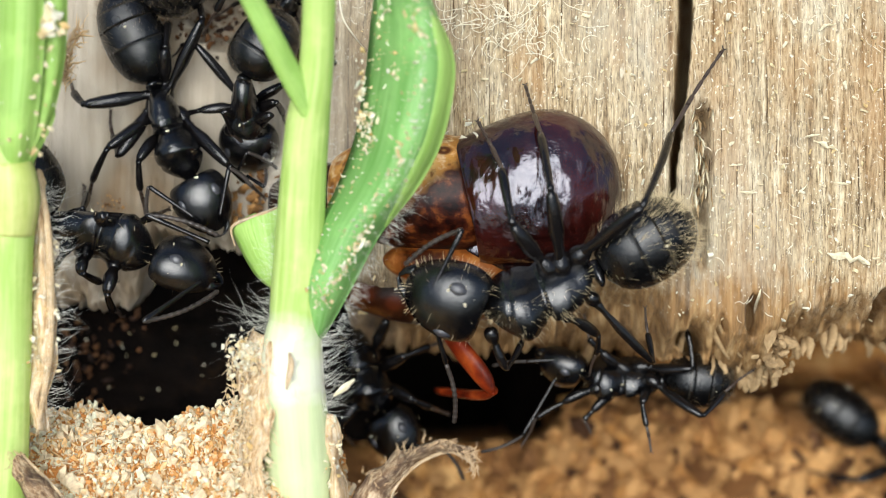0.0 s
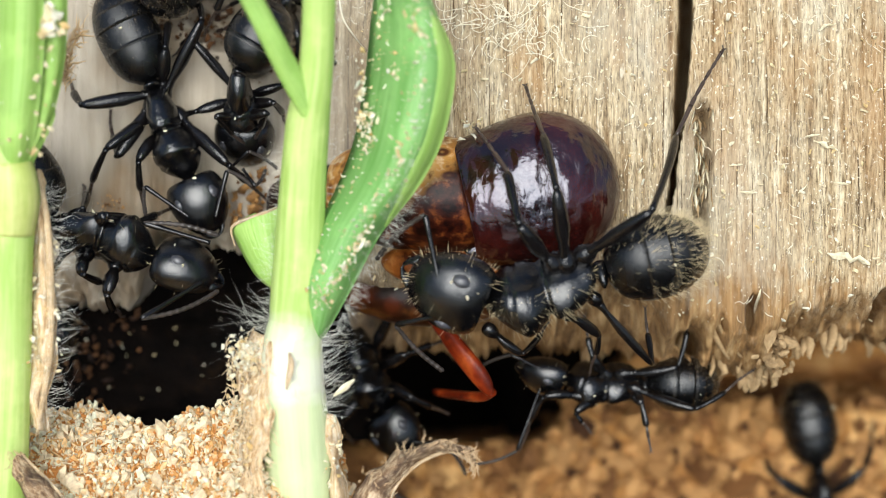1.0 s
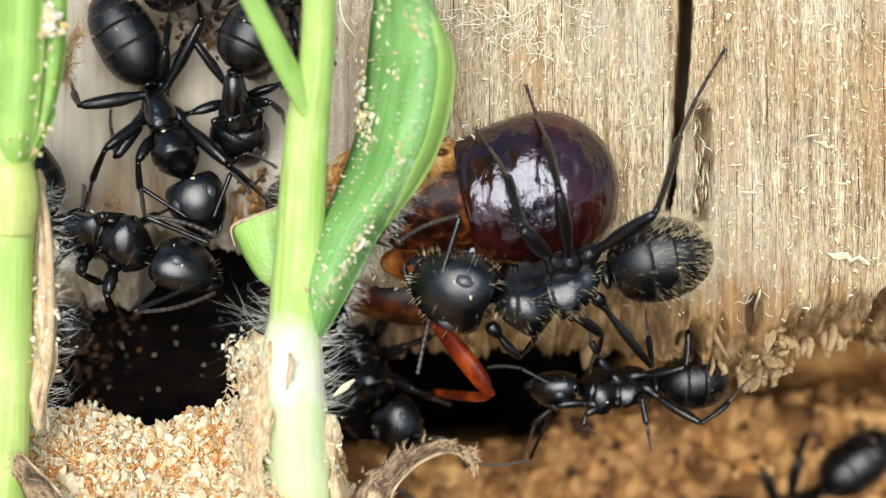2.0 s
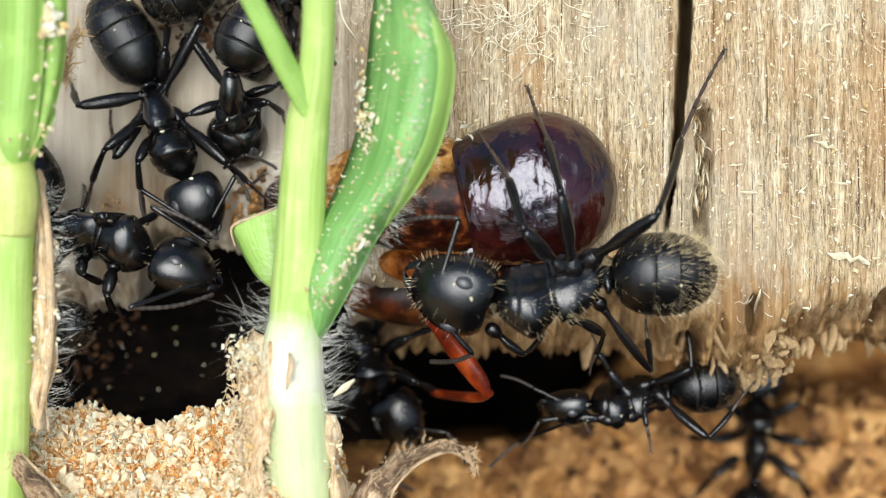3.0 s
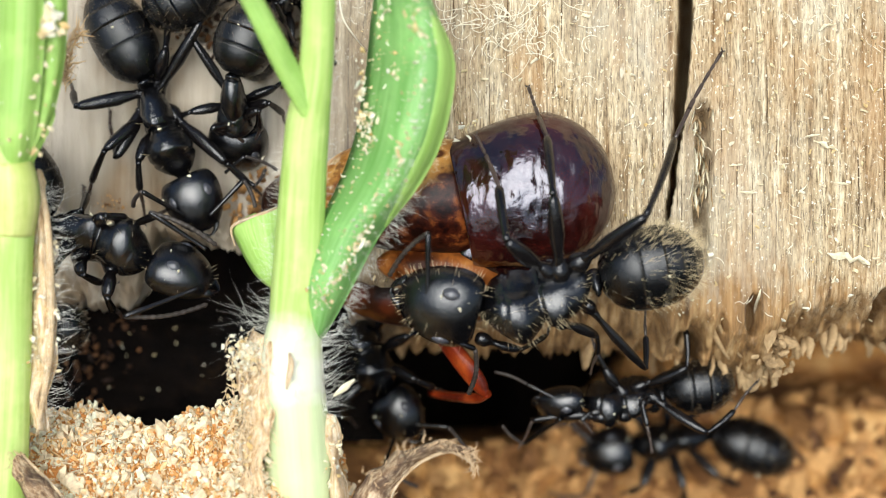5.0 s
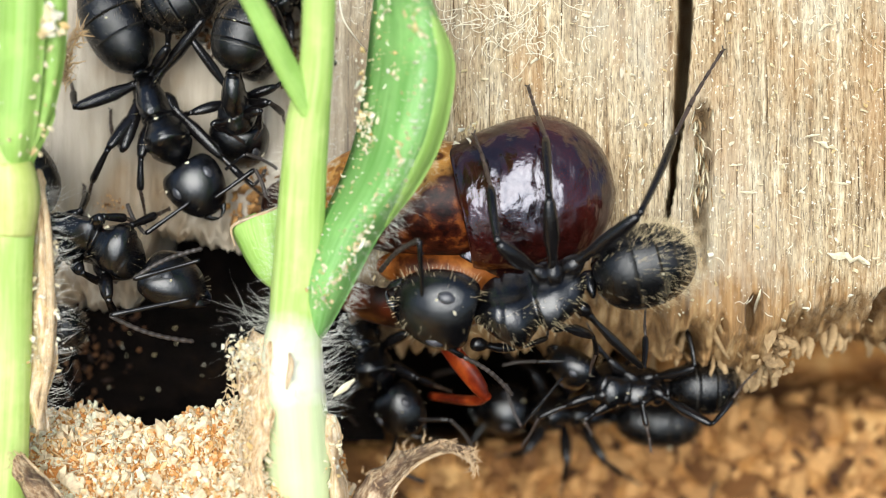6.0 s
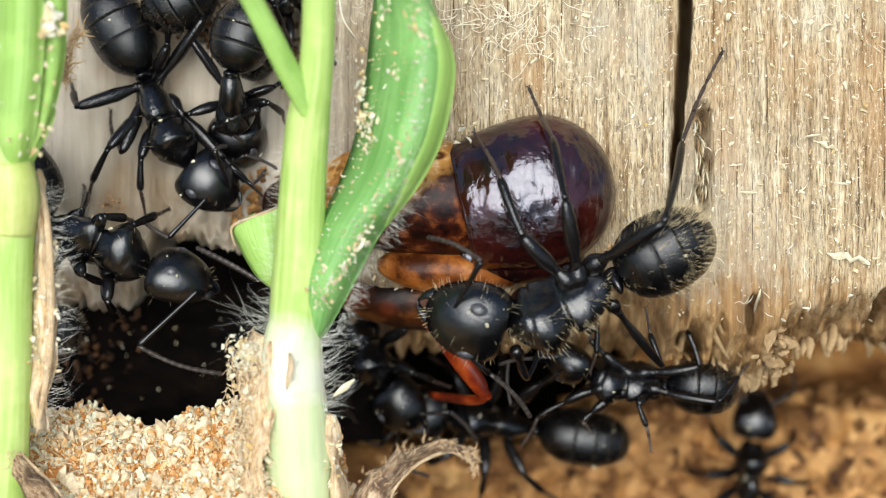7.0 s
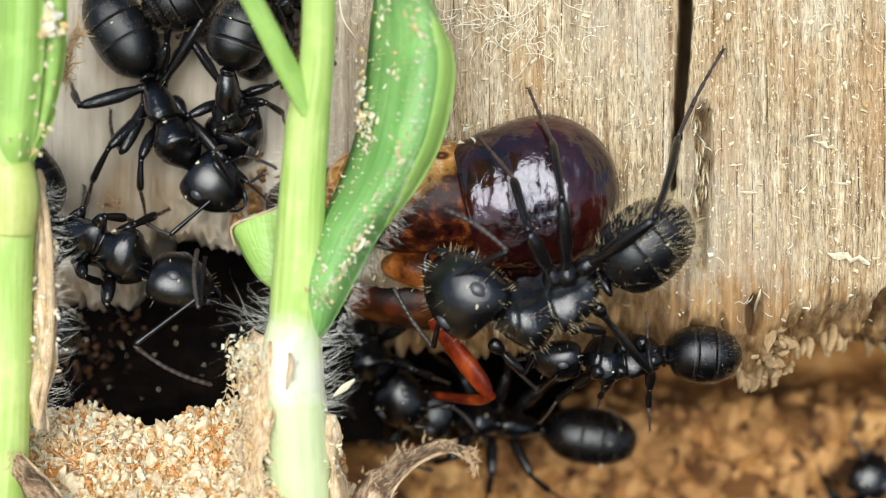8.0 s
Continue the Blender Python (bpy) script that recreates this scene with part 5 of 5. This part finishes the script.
build_ant("black worker ant with golden bristles clambering over the queen", GUARD_A + GUARD_B + GUARD_C, 1.0, 3.0, -72, -28, -50, hairy=1.5, seed=31, big_head=1.05, limbs=[
    ("leg", "body", (1042, 446, 3.4), (1150, 372, 5.0), (1197, 240, 2.2), (1280, 88, 0.3), (0.0, (1143, 355, 5.0), (1188, 235, 2.2), (1280, 88, 0.3)), (1.5, (1152, 375, 5.0), (1197, 242, 2.2), (1280, 88, 0.3)), (3.0, (1158, 380, 5.0), (1206, 245, 2.2), (1282, 88, 0.3)), (4.5, (1150, 377, 5.0), (1197, 245, 2.2), (1280, 88, 0.3)), (6.0, (1142, 370, 5.0), (1194, 240, 2.2), (1280, 88, 0.3)), (6.7, (1172, 383, 5.0), (1205, 250, 2.2), (1280, 88, 0.3)), (7.0, (1178, 385, 5.0), (1207, 252, 2.2), (1280, 88, 0.3)), (8.0, (1163, 382, 5.0), (1200, 242, 2.2), (1280, 88, 0.3))),
    ("leg", "body", (1000, 456, 3.4), (985, 338, 4.6), (962, 240, 2.9), (930, 152, 0.5), (0.0, (975, 339, 4.6), (957, 238, 2.9), (930, 152, 0.5)), (3.0, (993, 345, 4.6), (968, 245, 2.9), (932, 152, 0.5)), (4.5, (982, 345, 4.6), (968, 242, 2.9), (934, 152, 0.5)), (6.5, (968, 345, 4.6), (965, 245, 2.9), (934, 152, 0.5)), (6.7, (992, 347, 4.6), (976, 245, 2.9), (934, 152, 0.5)), (7.0, (1000, 348, 4.6), (978, 245, 2.9), (934, 152, 0.5)), (8.0, (995, 352, 4.6), (978, 250, 2.9), (934, 154, 0.5))),
    ("leg", "body", (972, 462, 3.4), (922, 398, 4.6), (898, 304, 3.6), (842, 226, 2.4), (0.0, (908, 400, 4.6), (888, 298, 3.6), (848, 220, 2.4)), (3.0, (930, 405, 4.6), (900, 315, 3.6), (846, 234, 2.4)), (4.5, (905, 415, 4.6), (888, 328, 3.6), (840, 234, 2.4)), (6.0, (882, 430, 4.6), (868, 330, 3.6), (838, 236, 2.4)), (6.5, (876, 432, 4.6), (866, 332, 3.6), (838, 236, 2.4)), (6.7, (905, 420, 4.6), (882, 316, 3.6), (842, 240, 2.4)), (7.0, (912, 420, 4.6), (885, 315, 3.6), (842, 240, 2.4)), (8.0, (937, 410, 4.6), (908, 315, 3.6), (846, 240, 2.4))),
    ("slim leg", "body", (1058, 535, 2.4), (1150, 640, 1.2), (1146, 590, 0.4), (1142, 546, 0.0), (0.0, (1150, 632, 1.2), (1146, 590, 0.4), (1142, 546, 0.0)), (3.0, (1147, 655, 1.2), (1146, 600, 0.4), (1142, 546, 0.0)), (4.5, (1135, 648, 1.2), (1142, 595, 0.4), (1142, 546, 0.0)), (6.5, (1130, 650, 1.2), (1142, 595, 0.4), (1142, 546, 0.0)), (7.0, (1160, 640, 1.2), (1150, 590, 0.4), (1142, 546, 0.0)), (8.0, (1145, 660, 1.2), (1146, 600, 0.4), (1142, 546, 0.0))),
    ("slim leg", "body", (1010, 560, 2.0), (1052, 596, 1.0), (1044, 660, -0.6)),
    ("slim leg", "body", (874, 590, 2.6), (922, 622, 2.2), (958, 590, 1.0), (972, 570, 0.4), (0.0, (890, 626, 2.2), (925, 602, 1.0), (950, 580, 0.4)), (1.5, (910, 622, 2.2), (948, 588, 1.0), (965, 570, 0.4)), (3.0, (925, 622, 2.2), (962, 590, 1.0), (975, 570, 0.4)), (4.5, (935, 626, 2.2), (966, 592, 1.0), (975, 570, 0.4)), (6.5, (930, 632, 2.2), (968, 600, 1.0), (975, 575, 0.4)), (8.0, (920, 645, 2.2), (950, 612, 1.0), (965, 590, 0.4))),
    ("antenna", "head", (775, 490, 3.9), (752, 380, 4.2), (665, 462, 3.0), (0.0, (786, 420, 4.0), (715, 470, 3.2)), (0.5, (762, 380, 4), (705, 462, 3)), (1.5, (795, 395, 4), (704, 446, 3)), (3.0, (840, 398, 4.2), (688, 400, 3)), (3.5, (812, 400, 4), (675, 440, 3)), (4.0, (762, 403, 4), (660, 455, 3)), (4.5, (746, 425, 4), (688, 490, 3)), (6.0, (742, 470, 4.4), (672, 482, 3)), (6.5, (772, 488, 4.6), (680, 430, 3)), (6.7, (820, 480, 4.6), (745, 420, 3.4)), (7.0, (832, 488, 4.6), (755, 420, 3.4)), (7.5, (905, 515, 4.8), (815, 400, 4.6)), (8.0, (882, 448, 4.8), (785, 370, 4.4))),
    ("antenna", "head", (772, 560, 3.4), (700, 575, 2.6), (786, 658, 1.6), (0.0, (846, 680, 2.2), (808, 772, 1.0)), (0.5, (858, 646, 2.2), (800, 700, 1.0)), (1.5, (715, 505, 2.6), (790, 655, 1.6)), (3.0, (832, 656, 2.2), (760, 640, 1.0)), (3.5, (705, 560, 2.4), (800, 640, 1.6)), (4.0, (832, 655, 2.2), (760, 640, 1.0)), (4.5, (850, 640, 2.2), (790, 660, 1.0)), (6.0, (860, 650, 2.2), (938, 722, 1.0)), (6.5, (820, 660, 2.2), (760, 690, 1.0)), (7.0, (920, 695, 2.2), (960, 760, 1.0)), (7.5, (740, 520, 3), (745, 600, 2)), (8.0, (775, 650, 2.2), (696, 508, 1.8)))])

# the worker hanging under the log's torn edge
UNDER_A = [(0.0, 1045, 668, 1150, 672, 1000, 648, 1205, 678), (0.5, 1008, 672, 1130, 682, 965, 660, 1198, 682), (1.0, 1006, 678, 1130, 684, 965, 668, 1202, 686), (1.5, 1012, 682, 1136, 684, 955, 678, 1206, 684), (3.0, 1060, 722, 1160, 700, 1020, 722, 1215, 694), (3.5, 1030, 728, 1150, 706, 985, 732, 1228, 698)]
UNDER_B = [(4.0, 1034, 724, 1158, 700, 985, 740, 1242, 686), (4.5, 1036, 730, 1156, 704, 988, 744, 1250, 690), (6.0, 1052, 678, 1164, 692, 1010, 648, 1240, 690), (6.5, 1050, 676, 1160, 692, 1006, 646, 1240, 692), (7.0, 1046, 668, 1160, 684, 1004, 640, 1230, 690, 0.3), (7.5, 1042, 655, 1158, 668, 1000, 640, 1230, 682, 1.2), (8.0, 1040, 640, 1158, 632, 990, 640, 1242, 636, 2.8)]
build_ant("black worker ant clinging under the torn edge of the log", UNDER_A + UNDER_B, 0.74, -3.0, -60, hairy=0.25, seed=32, limbs=[
    ("leg", "body", (1120, 700, -2.8), (1135, 716, -1.8), (1152, 798, -1.8)),
    ("leg", "body", (1060, 705, -2.8), (1020, 730, -2.3), (1045, 766, -2.6)),
    ("leg", "body", (1130, 690, -2.4), (1228, 718, -1.6), (1334, 655, -2.2), (3.0, (1245, 770, -1.6), (1342, 668, -2.2)), (4.5, (1252, 772, -1.6), (1345, 668, -2.2)), (6.0, (1255, 735, -1.6), (1336, 660, -2.2)), (8.0, (1290, 640, -1.8), (1340, 610, -2.2))),
    ("leg", "body", (1110, 660, -2.8), (1195, 645, -2.2), (1222, 515, -2.0)),
    ("leg", "body", (1070, 660, -2.8), (1050, 630, -2.2), (1034, 560, -2.2)),
    ("leg", "body", (1020, 700, -2.6), (965, 705, -2.4), (920, 795, -3.3)),
    ("antenna", "head", (960, 655, -2.4), (905, 628, -2.2), (850, 650, -2.6)),
    ("antenna", "head", (955, 690, -2.4), (915, 798, -2.6), (838, 822, -3.0), (0.0, (900, 760, -2.6), (850, 800, -2.8)), (4.0, (930, 790, -2.8), (880, 830, -2.8)), (6.5, (960, 730, -2.8), (900, 640, -2.8)))])

# two workers head down on the greyed end
HEAD_DOWN = [(0.0, 334, 312, 276, 160, 360, 360, 234, 66), (1.0, 331, 312, 272, 160, 354, 362, 226, 66), (1.5, 330, 312, 270, 160, 352, 362, 222, 68), (3.0, 326, 314, 266, 160, 348, 362, 216, 70), (4.5, 324, 314, 264, 160, 345, 362, 214, 66), (6.0, 318, 290, 252, 138, 348, 332, 208, 60), (6.5, 318, 286, 250, 134, 358, 318, 206, 58), (7.0, 330, 294, 256, 140, 364, 322, 212, 60), (7.5, 334, 296, 260, 142, 368, 324, 214, 62), (8.0, 338, 298, 263, 142, 374, 326, 216, 64)]
build_ant("black worker ant head down on the greyed wood", HEAD_DOWN, 0.9, -0.9, 10, 0, 5, slim=0.86, hairy=0.12, seed=33, limbs=[
    ("leg", "body", (272, 165, -1.3), (150, 184, -0.6), (118, 136, -2.2)),
    ("leg", "body", (266, 185, -1.4), (210, 274, -0.6), (196, 196, -2.4)),
    ("leg", "body", (272, 205, -1.4), (192, 264, -0.4), (146, 380, -2.2)),
    ("leg", "body", (280, 235, -1.4), (247, 285, -0.4), (258, 388, -1.8)),
    ("leg", "body", (322, 212, -1.2), (402, 290, -0.4), (470, 352, -2.0)),
    ("leg", "body", (292, 165, -1.4), (354, 40, -0.6), (345, -20, -2.2)),
    ("leg", "body", (288, 150, -1.4), (293, 88, -0.5), (302, 0, -2.2)),
    ("antenna", "head", (335, 385, -0.4), (256, 330, -0.2), (262, 395, -0.6), (3.0, (256, 325, -0.2), (262, 400, -0.6)), (6.0, (300, 390, -0.2), (225, 360, -0.4)), (7.0, (345, 380, -0.2), (250, 385, -0.4))),
    ("antenna", "head", (382, 385, -0.4), (402, 302, -0.2), (446, 330, -0.6), (4.0, (402, 305, -0.2), (440, 370, -0.6)), (6.0, (352, 280, -0.2), (470, 350, -0.6)), (7.0, (395, 275, 0), (400, 260, -0.3)))])

HEAD_DOWN_B = [(0, 434, 214, 436, 166, 430, 248, 478, 104), (0.5, 428, 206, 430, 158, 424, 240, 468, 96), (1, 426, 202, 428, 154, 422, 236, 464, 92), (1.5, 420, 204, 422, 156, 416, 238, 452, 94), (3, 412, 204, 414, 156, 408, 238, 444, 94), (3.5, 404, 198, 406, 150, 400, 232, 424, 84), (4, 406, 200, 408, 152, 402, 234, 422, 84), (4.5, 412, 214, 414, 166, 408, 248, 440, 104), (6, 416, 206, 418, 158, 412, 240, 436, 94), (6.5, 414, 228, 416, 180, 410, 262, 438, 116), (7, 412, 206, 414, 158, 408, 240, 434, 94), (7.5, 408, 202, 410, 154, 404, 236, 430, 92), (8, 406, 202, 408, 154, 402, 236, 428, 92)]
build_ant("black worker ant among others on the greyed wood", HEAD_DOWN_B, 0.74, 0.0, 0, 0, 0, pitch=64, head_pitch=45, hairy=0.06, seed=34, big_head=1.1, limbs=[
    ("leg", "body", (416, 176, -1.0), (352, 196, -0.8), (300, 210, -2.4)),
    ("leg", "body", (436, 170, -1.0), (496, 152, -0.8), (520, 120, -2.4)),
    ("leg", "body", (438, 188, -1.0), (482, 182, 0.0), (508, 222, -2.4)),
    ("leg", "body", (440, 215, -0.8), (384, 206, 0.4), (452, 262, -1.6)),
    ("leg", "body", (410, 215, -0.8), (470, 200, 0.4), (438, 258, -1.6)),
    ("leg", "body", (420, 165, -1.6), (340, 72, -0.8), (305, 100, -2.4)),
    ("antenna", "head", (410, 296, -0.8), (440, 268, -0.2), (492, 300, -1)),
    ("antenna", "head", (430, 300, -0.8), (452, 330, -0.4), (470, 300, -1))])

# the worker at the mouth of the burrow
MOUTH = [(0.0, 258, 444, 110, 398, 318, 466, 70, 335), (1.0, 260, 446, 112, 400, 322, 468, 70, 337), (3.0, 256, 446, 110, 400, 316, 468, 70, 337), (4.5, 256, 448, 110, 402, 316, 470, 70, 340), (6.0, 240, 465, 104, 400, 296, 490, 64, 340), (6.5, 244, 462, 104, 402, 300, 486, 64, 342), (7.0, 250, 468, 108, 402, 310, 484, 66, 342), (7.5, 252, 470, 110, 402, 312, 488, 66, 342), (8.0, 256, 474, 112, 404, 312, 492, 68, 344)]
build_ant("black worker ant at the mouth of the burrow", MOUTH, 0.98, 0.4, -42, -60, -10, hairy=0.6, seed=35, limbs=[
    ("leg", "body", (170, 405, 0.2), (186, 382, 1.4), (256, 396, -0.4)),
    ("leg", "body", (150, 455, 0.2), (146, 484, 1.0), (206, 500, -1.5)),
    ("leg", "body", (130, 415, 0.2), (112, 450, 1.0), (60, 520, -1.5)),
    ("leg", "body", (205, 470, 0.2), (190, 520, 0.8), (215, 560, -2)),
    ("leg", "body", (120, 390, 0.0), (146, 372, 0.6), (150, 330, -2)),
    ("leg", "body", (200, 410, 0.0), (240, 396, 0.6), (300, 370, -2)),
    ("antenna", "head", (372, 430, 1.6), (254, 395, 2.0), (388, 418, 1.6), (4.5, (254, 396, 2), (388, 430, 1.6)), (6.0, (300, 400, 2), (360, 440, 1.6)), (7.0, (290, 395, 2), (350, 440, 1.6))),
    ("antenna", "head", (358, 500, 1.6), (250, 564, 3.3), (388, 514, 1.4), (3.0, (236, 558, 3), (380, 520, 1.4)), (4.5, (250, 578, 3), (386, 520, 1.4)), (6.0, (206, 590, 2), (345, 605, 1.0)), (6.5, (200, 582, 2), (340, 572, 1.2)), (7.0, (244, 632, 2), (396, 662, 1.0)), (7.5, (258, 634, 2), (408, 604, 1.0)), (8.0, (250, 626, 2), (378, 682, 1.0)))])

# workers in the shade
build_ant("black worker ant in the shade behind the grass", [(0.0, 664, 704, 630, 612, 688, 744, 604, 556), (1.0, 664, 700, 632, 608, 690, 740, 604, 552), (3.0, 668, 672, 634, 584, 688, 706, 606, 528), (4.5, 668, 668, 636, 580, 690, 704, 606, 524), (6.5, 666, 660, 632, 572, 692, 692, 606, 516), (8.0, 664, 650, 630, 564, 692, 680, 602, 508)], 0.88, -4.6, 20, hairy=0.4, seed=36)
build_ant("black worker ant with bristly gaster behind withered grass", [(0.0, -150, 588, -70, 586, -190, 590, 0, 596), (0.5, -130, 588, -50, 588, -170, 590, 24, 598), (1.0, -80, 586, 0, 586, -120, 588, 66, 592), (1.5, -62, 584, 18, 582, -102, 586, 86, 584), (3.0, -52, 582, 26, 580, -92, 584, 96, 578), (4.5, -60, 584, 18, 582, -100, 586, 86, 580), (6.5, -68, 586, 12, 584, -108, 588, 80, 584), (8.0, -74, 586, 6, 584, -114, 588, 74, 586)], 0.62, 0.0, 0, hairy=0.12, seed=37)
build_ant("black worker ant with a dusty gaster above the others", [(0.0, 470, -130, 420, -110, 520, -140, 360, -50), (0.5, 470, -130, 410, -100, 520, -140, 350, -40), (1.5, 470, -150, 400, -120, 520, -160, 355, -72), (3.0, 500, -100, 420, -70, 550, -120, 350, -32), (4.5, 500, -95, 420, -62, 550, -110, 350, -20), (6.5, 500, -90, 415, -56, 545, -110, 345, -12), (8.0, 500, -92, 420, -60, 550, -110, 350, -18)], 0.8, -0.6, 0, hairy=0.5, seed=38)
build_ant("black worker ant crowded behind the grass stalk", [(0.0, 540, -30, 500, 20, 560, -60, 470, 60), (4.0, 536, -30, 490, 20, 556, -60, 480, 50), (8.0, 540, -20, 494, 20, 560, -50, 480, 56)], 0.6, -2.0, 0, hairy=0.2, seed=39)
ROAM_A = [(0.0, 1660, 860, 1572, 795, 1690, 900, 1490, 732), (0.2, 1640, 880, 1555, 800, 1670, 930, 1486, 735), (0.4, 1575, 920, 1536, 835, 1590, 970, 1494, 753), (0.6, 1500, 950, 1484, 860, 1505, 1000, 1456, 781), (0.8, 1470, 960, 1462, 870, 1475, 1010, 1441, 788), (1.0, 1462, 950, 1452, 862, 1460, 1000, 1436, 774)]
ROAM_B = [(1.2, 1424, 880, 1452, 796, 1400, 930, 1444, 710), (1.4, 1410, 875, 1452, 790, 1380, 915, 1453, 701), (1.6, 1392, 872, 1430, 800, 1360, 905, 1434, 717), (2.2, 1330, 930, 1440, 930, 1280, 930, 1530, 930), (2.8, 1368, 735, 1350, 835, 1374, 700, 1340, 930), (3.0, 1340, 725, 1336, 825, 1344, 690, 1334, 920)]
ROAM_C = [(3.2, 1320, 640, 1326, 740, 1320, 590, 1330, 822), (3.5, 1326, 645, 1336, 742, 1320, 590, 1343, 826), (4.2, 1326, 650, 1336, 746, 1318, 600, 1343, 831), (4.6, 1240, 775, 1312, 760, 1200, 790, 1345, 840), (5.2, 1110, 785, 1210, 775, 1060, 790, 1290, 780), (5.8, 1030, 745, 1135, 755, 985, 740, 1212, 765), (6.1, 915, 722, 1015, 730, 870, 722, 1090, 735, 3.0)]
ROAM_D = [(6.5, 834, 726, 936, 742, 790, 720, 1010, 750, 4.5), (7.0, 815, 740, 918, 756, 770, 732, 998, 770, 5.0), (7.5, 790, 742, 890, 762, 748, 734, 970, 780, 5.0), (8.0, 826, 740, 930, 756, 782, 732, 1010, 768, 5.0)]
build_ant("black worker ant roaming over the brown sawdust", ROAM_A + ROAM_B + ROAM_C + ROAM_D, 0.9, -12.2, 0, hairy=0.25, seed=40, slim=0.86)
build_ant("black worker ant crossing the sawdust below the log", [(0.0, 1300, 1150, 1300, 1240, 1300, 1100, 1300, 1340), (6.4, 1305, 1000, 1300, 1090, 1310, 950, 1296, 1190), (6.7, 1308, 870, 1300, 960, 1312, 828, 1294, 1060), (6.8, 1316, 795, 1308, 885, 1322, 750, 1300, 985), (7.0, 1330, 798, 1322, 885, 1336, 753, 1316, 985), (7.4, 1404, 815, 1390, 900, 1412, 772, 1378, 1000), (7.6, 1446, 820, 1430, 905, 1453, 776, 1415, 1005), (7.8, 1528, 896, 1503, 978, 1546, 858, 1483, 1078), (8.0, 1520, 898, 1498, 983, 1536, 858, 1478, 1078)], 0.82, -12.2, 0, hairy=0.2, seed=41)


# ---- the queen ----
def queen_ant():
    q = tagged(new("queen_ant"), "huge dark red queen ant with swollen amber gaster", "ant")
    home = at(955, 335, 0.1)
    def local(rows, dx, dy, dz, n=28, per=5, tilt=0.0, square=1.0):
        v, f, u = blob(rows, n, per, square)
        m = Matrix.Rotation(radians(tilt), 3, "Z")
        return [m @ p + Vector((dx, dy, dz)) * U for p in v], f, u
    plate = [(-128, 20, 20, 0), (-133, 96, 90, 0), (-136, 108, 100, 0), (-131, 112, 104, 0), (-118, 116, 108, 2), (-70, 128, 116, 3), (-10, 136, 120, 3), (45, 131, 116, 2), (90, 106, 98, 0), (120, 72, 70, -3), (135, 36, 38, -6), (139, 6, 6, -8)]
    part("tergite", local(plate, 2, 0, 0, 48, 5, 12, 0.92), SHELL, q, "glossy dark red plate")
    rear = [(-40, 6, 6, 0), (-36, 60, 50, 0), (0, 66, 56, 0), (26, 40, 36, 0), (36, 6, 6, 0)]
    part("hind_tergite", local(rear, 92, -52, -16, 26, 4, -30), SHELL, q, "glossy dark red plate")
    skin = [(-190, 6, 6, 0), (-178, 52, 50, 0), (-110, 90, 86, 2), (-20, 104, 98, 4), (60, 102, 96, 2), (100, 84, 80, 0), (110, 6, 6, 0)]
    part("membrane", local(skin, -190, -10, -14, 36, 5, -4), AMBER, q, "stretched amber skin with brown spots")
    under = [(-120, 6, 6, 0), (-110, 36, 36, 0), (-40, 56, 52, 0), (50, 52, 50, 0), (100, 28, 28, 0), (110, 5, 5, 0)]
    part("sternite", local(under, -20, -104, -12, 28, 5, 4), SHELL, q, "glossy dark red plate")
    belly = [(-97, 3, 3, 0), (-94, 12, 12, 0), (-84, 24, 24, 0), (-60, 37, 35, 1), (-20, 46, 42, 2), (30, 44, 41, 1), (62, 32, 31, 0), (80, 19, 19, 0), (89, 9, 9, 0), (92, 3, 3, 0)]
    wide = [(x * 1.7, a * 1.25, c * 1.2, z) for x, a, c, z in belly]
    part("belly_fold", local([(x * 1.35, a * 0.9, c, z) for x, a, c, z in belly], -150, -140, -8, 26, 5, -6), FOLD, q, "orange fold of skin")
    part("belly_fold", local(wide, -200, -190, -104, 26, 5, -4), BELLY, q, "orange fold of skin")
    chest = [(-90, 6, 6, 0), (-80, 40, 40, 0), (-20, 76, 66, 2), (50, 70, 62, 0), (90, 30, 30, 0), (100, 5, 5, 0)]
    part("mesosoma", local(chest, -400, -30, -70, 26, 5), BELLY, q, "brown thorax")
    leg = path_tube([(752, 548, -1.4, 8), (784, 584, -1.1, 15), (822, 632, -0.8, 20), (854, 674, -0.8, 18), (868, 698, -0.8, 8)], 5, 14, 0.6)
    leg = ([p - home for p in leg[0]], leg[1], leg[2])
    femur = part("leg", leg, REDLEG, q, "translucent orange-red leg")
    shin = path_tube([(872, 694, -0.9, 8), (852, 702, -1.6, 10), (815, 700, -3.0, 9), (770, 694, -4.5, 7)], 5, 10)
    part("tibia", ([p - home for p in shin[0]], shin[1], shin[2]), REDLEG, femur)
    rng = random.Random(50)
    bits = [chip(rng, Vector((rng.gauss(-126, 10), rng.gauss(104, 9), rng.uniform(66, 84))) * U, rng.uniform(3, 9), 2.2, 0.4) for i in range(16)]
    part("dust", join(bits), FLECK, q, "curled pale wood crumbs", "stuff", smooth=False)
    return q, home


QUEEN, QUEEN_HOME = queen_ant()
QUEEN_ROWS = [(0.0, 3, -3), (0.5, 3, 0), (1.0, 0, 0), (1.5, -1, 0), (3.0, -5, 1), (4.0, -6, 1), (4.5, -8, 1), (6.0, -9, 7), (6.5, -8, 5), (7.0, -8, 6), (7.5, -3, 6), (8.0, -1, 6)]


def motions():
    walk(QUEEN, [(t, BOARD @ Matrix.Translation(QUEEN_HOME + Vector((du, -dv, 0)) * U)) for t, du, dv in QUEEN_ROWS])
    for entry in ANTS:
        key_ant(entry)


motions()
